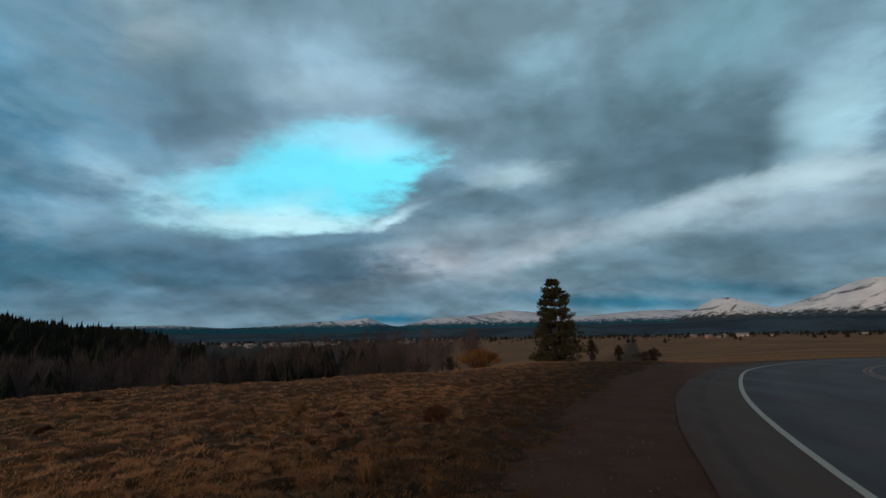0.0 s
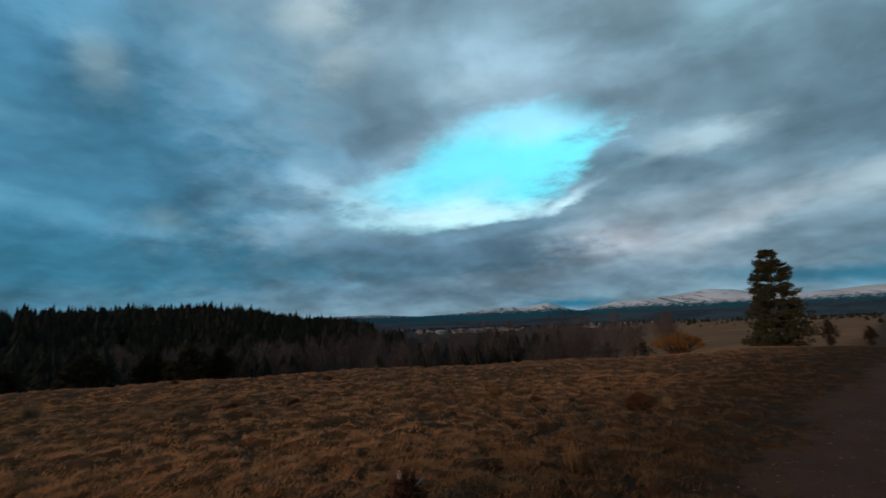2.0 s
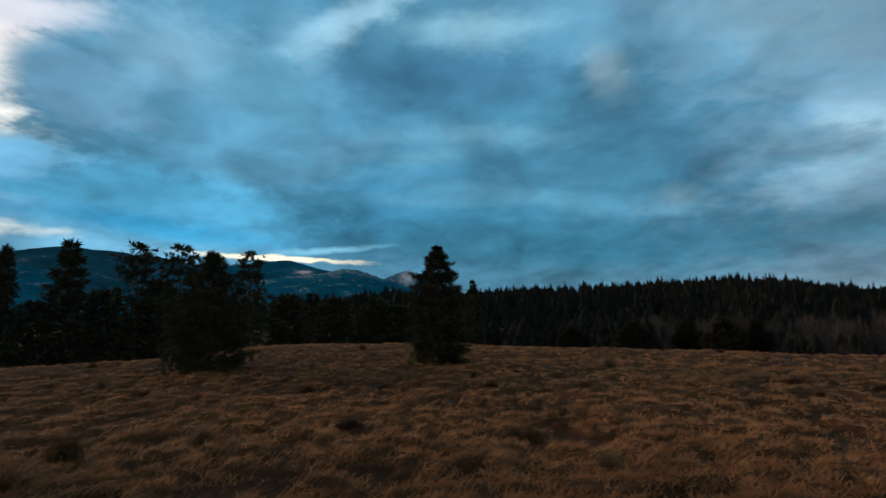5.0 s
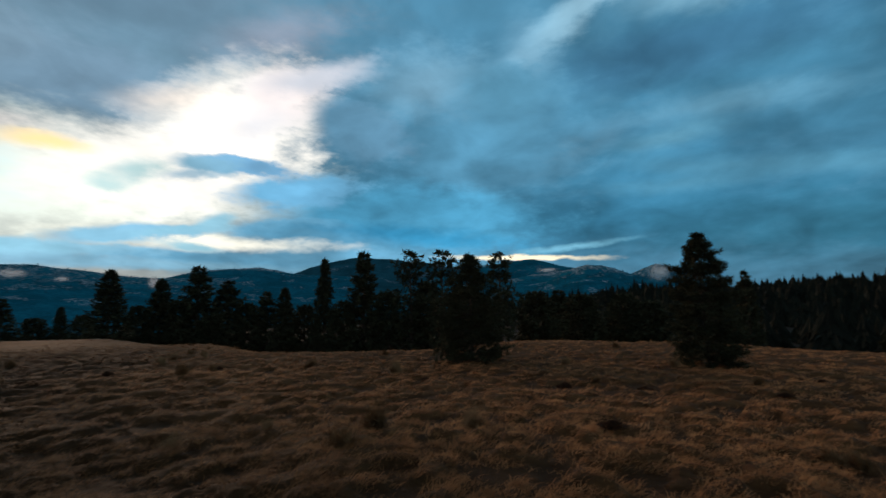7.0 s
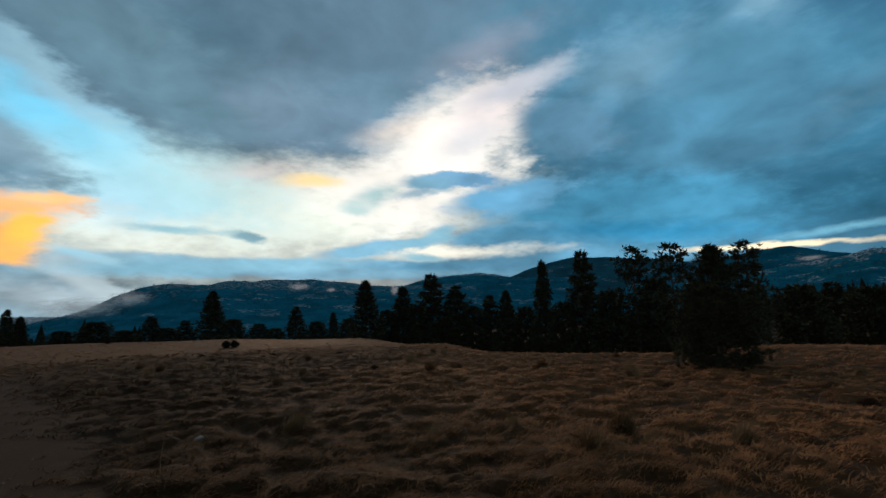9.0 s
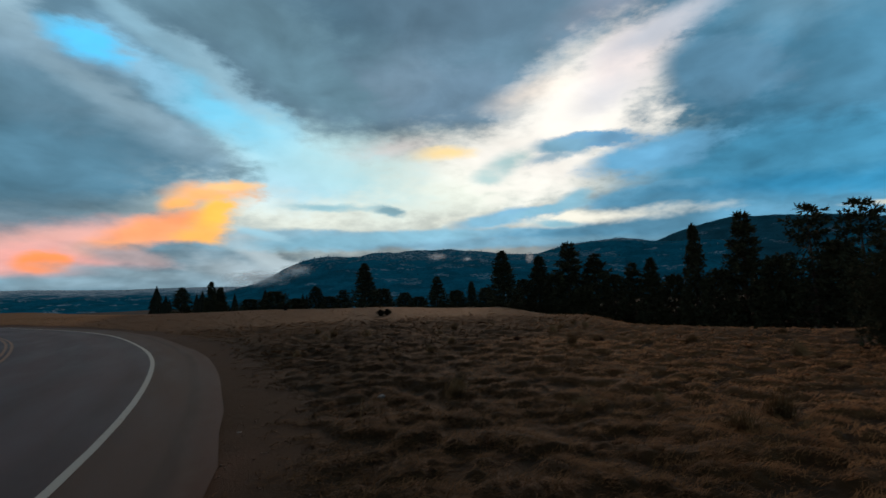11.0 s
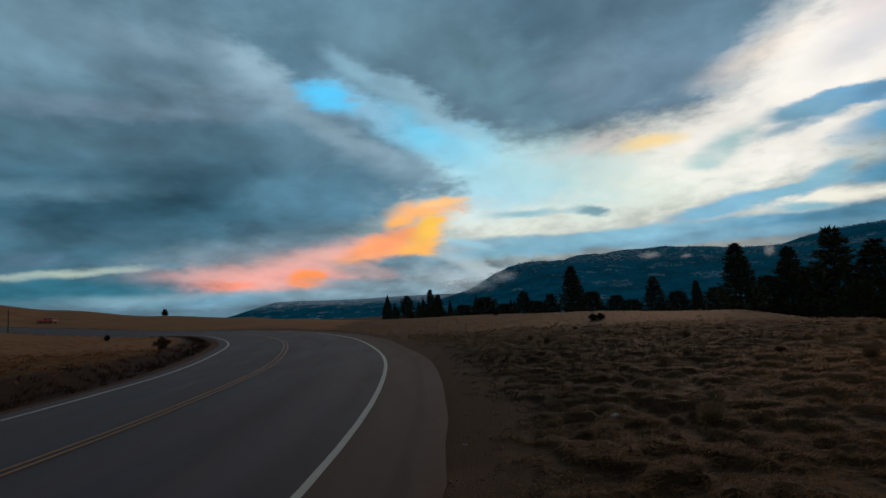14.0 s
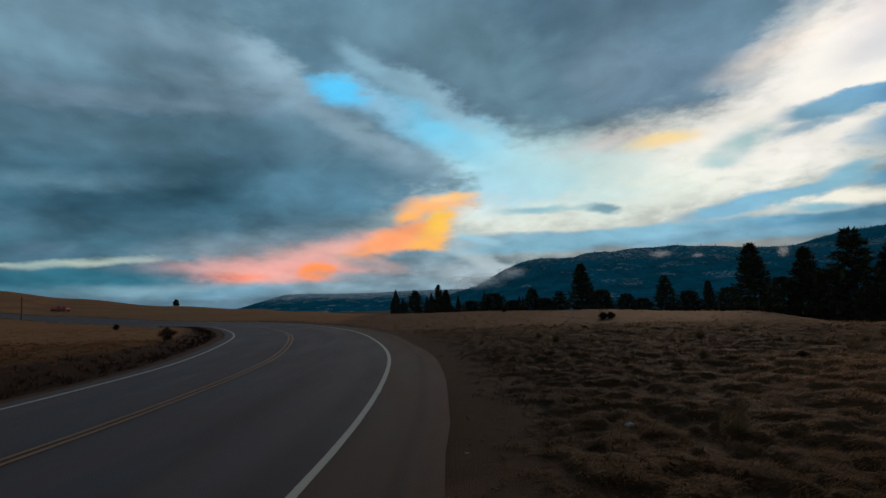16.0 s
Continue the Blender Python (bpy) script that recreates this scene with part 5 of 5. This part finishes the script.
for n, (az, d, h, r) in enumerate(((-14.9, 56, 2.6, 0.7), (-17.7, 56, 1.7, 0.45), (-20.5, 58, 1.1, 1.6), (-21.2, 57, 1.5, 0.8), (1.3, 60, 2.4, 1.2), (5.0, 75, 3.6, 2.0))):
    put(shrub("brush", "dark leafless brush at the edge of the pasture", h, r, 50 + n, M_SAGE, 70, 5, (0.25, 0.02)), az, d)

# olive junipers below the lip of the meadow: azimuth, distance, angle of the top, radius
M_OLIVE = leafy("olive_needles", (0.014, 0.013, 0.006), (0.04, 0.034, 0.015), 0.5)
for n, (az, d, top, r) in enumerate([(91.0, 84, -0.95, 5.3), (88.0, 84, -0.95, 3.9), (93.4, 90, -0.96, 4.4), (66.0, 86, -1.88, 3.4), (59.5, 90, -1.26, 4.4), (50.5, 94, -1.57, 2.7), (48.1, 84, -1.74, 2.1), (51.0, 82, -1.25, 3.9), (54.3, 90, -1.24, 2.9)]):
    p = spot(az, d)
    h = 1.65 + d * math.tan(radians(top)) - height_at(p.x, p.y)
    put(shrub("juniper", "rounded dark olive juniper below the meadow's edge", h, r * 0.8, 300 + n, M_OLIVE, 130, 9, (0.8, 0.07)), az, d)

# dark clumps of dead weeds standing out of the grass
weed = shrub("weed_clump", "dark reddish clump of dead weeds in dry grass", 0.28, 0.24, 61, M_WEED, 90, 6, (0.09, 0.006))
put(weed, 3.0, 10.4)
WEEDS = [(46.6, 12.6, 1.0), (40.3, 12.9, 0.75), (13.8, 10.8, 0.7), (36.9, 17.5, 0.8), (91.8, 6.9, 0.7), (88.0, 11.0, 0.6), (61.0, 14.8, 0.55), (96.2, 10.5, 0.6), (76.0, 10.5, 0.5), (52.0, 20.0, 0.6), (111.5, 12.0, 0.5), (133.5, 16.0, 0.5), (147.0, 24.0, 0.7), (154.0, 25.0, 0.6), (161.0, 28.0, 0.6), (143.0, 15.0, 0.5), (73.0, 12.6, 0.5)]
for n, (az, d, s) in enumerate(WEEDS):
    p = spot(az, d)
    copy_thing(weed, Matrix.Translation((p.x, p.y, height_at(p.x, p.y) - 0.03)) @ Matrix.Rotation(n * 2.1, 4, "Z") @ Matrix.Diagonal((s, s, s * (0.55 + 0.1 * (n % 4)), 1)))

# tall pale tufts
tuft_rng = np.random.default_rng(77)
M_PALE = leafy("pale_straw", (0.12, 0.06, 0.025), (0.27, 0.155, 0.075), 2.0)


def tall_tuft(seed, height):
    rng_ = np.random.default_rng(seed)
    holder = new("grass_tuft")
    pieces = [grass_blades(rng_, rng_.normal(0, 0.05, 14), rng_.normal(0, 0.05, 14), np.zeros(14), 11, height, 0.0035, tilt_) for tilt_ in (0.35, 0.7, 1.05)]
    v = np.concatenate([p_[0] for p_ in pieces])
    t = np.concatenate([p_[1] + k_ * len(pieces[0][0]) for k_, p_ in enumerate(pieces)])
    soup("tuft", v, t, M_PALE, holder)
    return tagged(holder, "pale dry bunchgrass tuft standing in the meadow", "grass tuft")


bunch = [tall_tuft(70, 0.4), tall_tuft(71, 0.34)]
put(bunch[0], 120.6, 6.4)
put(bunch[1], 117.0, 7.4)
for n in range(60):
    p = spot(tuft_rng.uniform(-5, 172), tuft_rng.uniform(5.5, 24))
    if road_place(np.array([p.x]), np.array([p.y]))[0][0] > -3.4:
        continue
    s = tuft_rng.uniform(0.45, 0.95)
    copy_thing(bunch[n % 2], Matrix.Translation((p.x, p.y, height_at(p.x, p.y) - 0.02)) @ Matrix.Rotation(n, 4, "Z") @ Matrix.Diagonal((s, s, s, 1)))

# dead mullein stalk with a frayed pale top
stalk = shrub("dead_stalk", "dead weed stalk with a bleached frayed top", 0.3, 0.1, 66, M_WEED, 60, 7, (0.06, 0.006))
rs = np.random.default_rng(5)
fv, ff = blades(rs, rs.normal(0, 0.025, (16, 3)) + [0, 0, 0.24], np.tile([[0, 0, 1.0]], (16, 1)) + rs.normal(0, 0.5, (16, 3)), 0.1, 0.008, 1, 0.2)
link_mesh("seed_head", fv.tolist(), ff.tolist(), leafy("bleached_leaf", (0.15, 0.09, 0.08), (0.32, 0.23, 0.21)), stalk, smooth=False)
stalk.scale = (1.5, 1.5, 1.45)
put(stalk, 29.0, 4.6)

# lone dead stems and two pale stones
def dead_stem(seed, height):
    rd = np.random.default_rng(seed)
    top = np.array([rd.normal(0, 0.06), rd.normal(0, 0.06), 1.0]) * height
    twigs = [tube([(0, 0, -0.03), top * 0.5 + rd.normal(0, 0.01, 3), top], [0.006, 0.0045, 0.002], 5)]
    for u in rd.uniform(0.45, 0.95, 6):
        q = rd.uniform(0, 6.28)
        twigs.append(tube([top * u, top * u + np.array([math.cos(q), math.sin(q), 1.1]) * height * rd.uniform(0.06, 0.14)], [0.003, 0.001], 4))
    v, f = join(twigs)
    return tagged(link_mesh("dead_weed", v, f, M_PALE), "thin bleached dead weed stem standing in dry grass", "weed")


for n, (az, d, h) in enumerate(((30.7, 11.7, 0.55), (61.5, 7.65, 0.5), (63.6, 7.6, 0.32), (162.8, 6.3, 0.36))):
    put(dead_stem(120 + n, h), az, d)

M_STONE = two_tone("pale_stone", (0.16, 0.13, 0.12), (0.26, 0.22, 0.2), 18.0, 0.9, 0.2)
for n, (az, d, s) in enumerate(((160.0, 7.9, 0.075), (175.9, 7.0, 0.04))):
    bm = bmesh.new()
    bmesh.ops.create_icosphere(bm, subdivisions=2, radius=s)
    for vert in bm.verts:
        vert.co *= 0.8 + 0.5 * noise.noise(vert.co * 9 / s * 0.1 + Vector((n * 7, 0, 0)))
        vert.co.z *= 0.55
    me = bpy.data.meshes.new("stone")
    bm.to_mesh(me)
    bm.free()
    me.materials.append(M_STONE)
    put(tagged(new("stone", me), "small pale weathered stone lying in dry grass", "stone"), az, d, n, 0.01 - s * 0.2)
for n, (az, d, h, r) in enumerate(((158.8, 37.2, 0.45, 0.2), (158.0, 37.6, 0.35, 0.22), (169.4, 68.0, 0.6, 0.35))):
    put(shrub("brush", "dark leafless brush at the crest of the meadow", h, r, 140 + n, M_SAGE, 60, 5, (0.2, 0.016)), az, d)

# weeds on the bank inside the bend
rb = np.random.default_rng(19)
k = rb.integers(0, len(ROAD), 9000)
keep = (ROAD[k, 1] < -4) & (ROAD[k, 1] > -75)
k = k[keep]
o = 8.45 + 1.0 * rb.random(len(k)) ** 1.4
bp = ROAD[k] + INWARD[k] * o[:, None] + rb.normal(0, 0.3, (len(k), 2))
bz = land(bp[:, 0], bp[:, 1])[0]
bs = road_place(bp[:, 0], bp[:, 1])[0]
okay = bs > 8.3
v, t = grass_blades(rb, bp[okay, 0], bp[okay, 1], bz[okay], 12, 0.24, 0.006, 0.95)
tagged(soup("bank_weeds", v, t, M_WEED), "dark reddish dead weeds along the roadside bank", "weeds", kind="stuff")

# ---- far side of the bend: shrubs, post, parked pickup, lone tree ----
put(shrub("roadside_shrub", "dark leafless shrub on the roadside bank", 0.7, 0.45, 81, M_WEED, 110, 5, (0.12, 0.008)), 205.3, 31)
put(shrub("roadside_shrub", "small dark shrub beside the far road", 0.6, 0.2, 82, M_SAGE, 50, 5, (0.18, 0.02)), 210.0, 62)

post = new("utility_post")
pv, pf = tube([(0, 0, -0.3), (0.03, 0, 1.3), (0.12, 0, 2.75)], [0.075, 0.065, 0.055], 8)
link_mesh("post", pv.tolist(), pf + [tuple(range(23, 15, -1))], M_BARK, post)
tagged(post, "leaning weathered wooden post beside the far road", "post")
post.scale = (1.3, 1.3, 1.45)
put(post, 217.2, 112)


def box(x0, x1, y0, y1, z0, z1, taper=0.0):
    v = [(x0, y0, z0), (x1, y0, z0), (x1, y1, z0), (x0, y1, z0), (x0 + taper, y0 + taper * 0.4, z1), (x1 - taper, y0 + taper * 0.4, z1), (x1 - taper, y1 - taper * 0.4, z1), (x0 + taper, y1 - taper * 0.4, z1)]
    return v, [(3, 2, 1, 0), (4, 5, 6, 7), (0, 1, 5, 4), (1, 2, 6, 5), (2, 3, 7, 6), (3, 0, 4, 7)]


def part(name, piece, mat, parent, bevel=0.0, label=""):
    """One mesh under a thing, with bevelled edges."""
    me = bpy.data.meshes.new(name)
    bm = bmesh.new()
    vs = [bm.verts.new(p) for p in piece[0]]
    for f in piece[1]:
        bm.faces.new([vs[i] for i in f])
    bmesh.ops.recalc_face_normals(bm, faces=bm.faces)
    if bevel:
        bmesh.ops.bevel(bm, geom=bm.edges[:], offset=bevel, segments=2, affect="EDGES")
    bm.to_mesh(me)
    bm.free()
    me.materials.append(mat)
    ob = new(name, me)
    ob.parent = parent
    return tagged(ob, label) if label else ob


def plain(name, rgb, rough=0.5, metal=0.0, shine=0.5):
    m, t = material(name, rough, metal, shine)
    grime = t.noise(t.obj, 3.0, 6.0, 0.65).outputs["Fac"]
    t.t.links.new(t.mix(t.ramp(grime, 0.4, 0.75, 0.0, 0.35), rgb + (1,), tuple(v * 0.55 for v in rgb) + (1,)), t.b["Base Color"])
    return m


M_RED, M_GLASS, M_TYRE, M_CHROME = plain("red_car_paint", (0.5, 0.03, 0.02), 0.4), plain("dark_glass", (0.01, 0.012, 0.014), 0.08), plain("tyre_rubber", (0.012, 0.012, 0.012), 0.9), plain("chrome", (0.5, 0.5, 0.5), 0.25, 1.0)
truck = new("pickup_truck")
part("chassis", box(-2.6, 2.6, -0.85, 0.85, 0.38, 0.62), M_TYRE, truck, 0.03)
part("bed", box(-2.65, -0.55, -0.93, 0.93, 0.6, 1.12, 0.02), M_RED, truck, 0.04)
part("hood", box(1.0, 2.65, -0.92, 0.92, 0.6, 1.08, 0.06), M_RED, truck, 0.06)
cab = part("cab", box(-0.55, 1.05, -0.92, 0.92, 0.6, 1.12, 0.01), M_RED, truck, 0.04)
part("roof", box(-0.5, 0.85, -0.84, 0.84, 1.12, 1.72, 0.22), M_RED, truck, 0.05)
part("windscreen", ([(0.86, -0.7, 1.16), (0.86, 0.7, 1.16), (0.665, 0.62, 1.64), (0.665, -0.62, 1.64), (0.875, -0.7, 1.16), (0.875, 0.7, 1.16), (0.68, 0.62, 1.64), (0.68, -0.62, 1.64)], [(0, 1, 2, 3), (7, 6, 5, 4), (0, 4, 5, 1), (1, 5, 6, 2), (2, 6, 7, 3), (3, 7, 4, 0)]), M_GLASS, truck)
for side in (-1, 1):
    part("side_window", ([(-0.35, side * 0.835, 1.2), (0.65, side * 0.835, 1.2), (0.5, side * 0.765, 1.6), (-0.22, side * 0.765, 1.6), (-0.35, side * 0.85, 1.2), (0.65, side * 0.85, 1.2), (0.5, side * 0.78, 1.6), (-0.22, side * 0.78, 1.6)], [(0, 1, 2, 3), (7, 6, 5, 4), (0, 4, 5, 1), (1, 5, 6, 2), (2, 6, 7, 3), (3, 7, 4, 0)]), M_GLASS, truck)
    for wx in (-1.65, 1.75):
        ring = [(wx + 0.37 * math.cos(q * math.pi / 9), side * yy, 0.37 + 0.37 * math.sin(q * math.pi / 9)) for yy in (0.72, 0.95) for q in range(18)]
        wheel = part("wheel", (ring, [tuple(range(18)), tuple(range(35, 17, -1))] + [(q, (q + 1) % 18, 18 + (q + 1) % 18, 18 + q) for q in range(18)]), M_TYRE, truck, 0.02)
        hub = [(wx + 0.2 * math.cos(q * math.pi / 6), side * yy, 0.37 + 0.2 * math.sin(q * math.pi / 6)) for yy in (0.94, 0.975) for q in range(12)]
        part("rim", (hub, [tuple(range(12)), tuple(range(23, 11, -1))] + [(q, (q + 1) % 12, 12 + (q + 1) % 12, 12 + q) for q in range(12)]), M_CHROME, wheel)
    part("headlight", box(2.6, 2.67, side * 0.62 - 0.15, side * 0.62 + 0.15, 0.78, 0.95), M_CHROME, truck, 0.01)
    part("tail_light", box(-2.68, -2.62, side * 0.82 - 0.06, side * 0.82 + 0.06, 0.75, 1.05), plain("red_lens", (0.4, 0.01, 0.01), 0.2), truck, 0.01)
part("front_bumper", box(2.6, 2.78, -0.9, 0.9, 0.42, 0.62), M_CHROME, truck, 0.03)
part("rear_bumper", box(-2.8, -2.62, -0.9, 0.9, 0.45, 0.62), M_CHROME, truck, 0.03)
tagged(truck, "red pickup truck parked on a track across the pasture", "pickup truck")
put(truck, 214.6, 184, radians(214.5 - 48), 0.0)

lone = conifer("pine_tree", "lone dark tree on the bare prairie skyline", 4.9, 2.0, 33, PINE, M_NEEDLE_DARK, 0.16, 16, 7, 9, (0.5, 0.09), 6, 0.3, 0.12)
p = spot(205.3, 395)
lone.matrix_basis = Matrix.Translation((p.x, p.y, height_at(p.x, p.y) - 0.1))

# ---- a bend of the river between the cottonwoods ----
m_water, t_water = material("river_water", 0.12, 0.0, 0.5)
t_water.b["Base Color"].default_value = (0.02, 0.025, 0.028, 1)
bump(t_water, t_water.noise(t_water.obj, 0.6, 4.0).outputs["Fac"], 0.15, 0.05)
course = curve_points([tuple(spot(a, d).xy) for a, d in ((4, 235), (6.5, 195), (8.5, 165), (10.5, 142), (12, 130))], 4.0)
flow = np.gradient(course, axis=0)
flow /= np.linalg.norm(flow, axis=1)[:, None]
level = float(land(course[:, 0], course[:, 1])[0].mean()) + 0.3
banks = [np.c_[course + np.stack([-flow[:, 1], flow[:, 0]], 1) * w, np.full(len(course), level)] for w in (-2, -0.8, 0.8, 2)]
tagged(link_mesh("river", np.stack(banks, 1).reshape(-1, 3).tolist(), grid_faces(len(course), 4).tolist(), m_water), "pale reach of river glinting between bare trees", "water", kind="structure")

# ---- the valley town ----
M_WALLS = [plain("pale_siding", (0.42, 0.37, 0.35), 0.8), plain("tan_siding", (0.34, 0.2, 0.15), 0.8), plain("grey_siding", (0.3, 0.29, 0.3), 0.8)]
M_ROOFS = [plain("dark_shingle", (0.06, 0.055, 0.055), 0.9), plain("snowy_roof", (0.2, 0.19, 0.195), 0.9)]


def house(long, deep, high, wall, roof):
    h = new("house")
    part("wall", box(-long / 2, long / 2, -deep / 2, deep / 2, -1.0, high), wall, h)
    e, g = 0.5, high + deep * 0.3
    rv = [(-long / 2 - e, -deep / 2 - e, high - 0.1), (long / 2 + e, -deep / 2 - e, high - 0.1), (long / 2 + e, deep / 2 + e, high - 0.1), (-long / 2 - e, deep / 2 + e, high - 0.1), (-long / 2 - e, 0, g), (long / 2 + e, 0, g)]
    part("roof", (rv, [(0, 1, 5, 4), (2, 3, 4, 5), (1, 2, 5), (3, 0, 4), (3, 2, 1, 0)]), roof, h)
    for side in (-1, 1):
        for wx in (-0.3, 0.0, 0.3):
            part("window", box(wx * long - 0.6, wx * long + 0.6, side * deep / 2 - 0.03, side * deep / 2 + 0.05, high * 0.35, high * 0.75), M_GLASS, h)
    return tagged(h, "pale house with a pitched roof in the valley town", "house", "valley town")


rt = np.random.default_rng(91)
models = [house(9, 7, 3.0, M_WALLS[0], M_ROOFS[0]), house(10, 7, 4.6, M_WALLS[1], M_ROOFS[1]), house(8, 6, 2.8, M_WALLS[2], M_ROOFS[0]), house(20, 11, 4.0, M_WALLS[0], M_ROOFS[1])]
for n in range(110):
    az, d = rt.uniform(-3, 29), rt.uniform(1000, 2300)
    if n < 8:
        az, d = rt.uniform(-40, -25), rt.uniform(700, 1300)
    if n >= 46:
        az, d = rt.normal(19.5, 3.2), rt.uniform(950, 1500)
    p = spot(az, d)
    m = Matrix.Translation((p.x, p.y, height_at(p.x, p.y))) @ Matrix.Rotation(rt.uniform(0, 6.28), 4, "Z")
    k = 3 if n % 13 == 5 else n % 3
    if n in (0, 1, 2, 5):
        models[k].matrix_basis = m
    else:
        copy_thing(models[k], m)


# ---- rags of mist on the western hills ----
m_mist = bpy.data.materials.new("mist")
m_mist.use_nodes = True
t_mist = Tree(m_mist.node_tree)
here = t_mist.n("TexCoord").outputs["Object"]
reach = t_mist.vmath("LENGTH", t_mist.vmath("MULTIPLY", here, (1, 0, 1)).outputs[0]).outputs["Value"]
rag = t_mist.noise(here, 2.2, 5.0, 0.6).outputs["Fac"]
dense_ = t_mist.ramp(t_mist.math("ADD", t_mist.math("SUBTRACT", 0.8, reach), t_mist.math("MULTIPLY", t_mist.math("SUBTRACT", rag, 0.5), 1.4)), 0.0, 0.8, 0.0, 0.5)
lit = t_mist.n("MixShader", {0: 0.5, 1: t_mist.n("BsdfDiffuse", {0: (1, 1, 1, 1)}).outputs[0], 2: t_mist.n("BsdfTranslucent", {0: (1, 1, 1, 1)}).outputs[0]}).outputs[0]
thin_air = t_mist.n("MixShader", {0: dense_, 1: t_mist.n("BsdfTransparent").outputs[0], 2: lit}).outputs[0]
t_mist.t.links.new(thin_air, t_mist.n("OutputMaterial").inputs[0])


def mist(az, d, el, wide, high):
    """A thin rag of cloud lying on the slope: a soft-edged lens of vapour."""
    q, h = np.meshgrid(np.linspace(0, 2 * math.pi, 25)[:-1], np.linspace(-1.55, 1.55, 14), indexing="xy")
    v = np.stack([np.cos(q) * np.cos(h), np.sin(q) * np.cos(h), np.sin(h)], -1).reshape(-1, 3)
    ob = link_mesh("mist", v.tolist(), grid_faces(14, 24, True).tolist(), m_mist)
    ob.matrix_basis = Matrix.Translation(spot(az, d, 1.65 + d * math.tan(radians(el)))) @ Matrix.Rotation(radians(az), 4, "Z") @ Matrix.Diagonal((wide, 20, high, 1))
    return tagged(ob, "thin rag of pale mist on a wooded hillside", "mist", kind="stuff")


mist(140.6, 1850, 3.9, 26, 30)
mist(151.6, 1900, 4.5, 60, 20)
mist(148.0, 1900, 4.1, 30, 12)
mist(168.0, 1900, 3.2, 90, 36)
mist(172.0, 1850, 2.4, 170, 44)
mist(85.0, 1600, 4.0, 50, 40)
mist(97.0, 1900, 4.9, 60, 12)
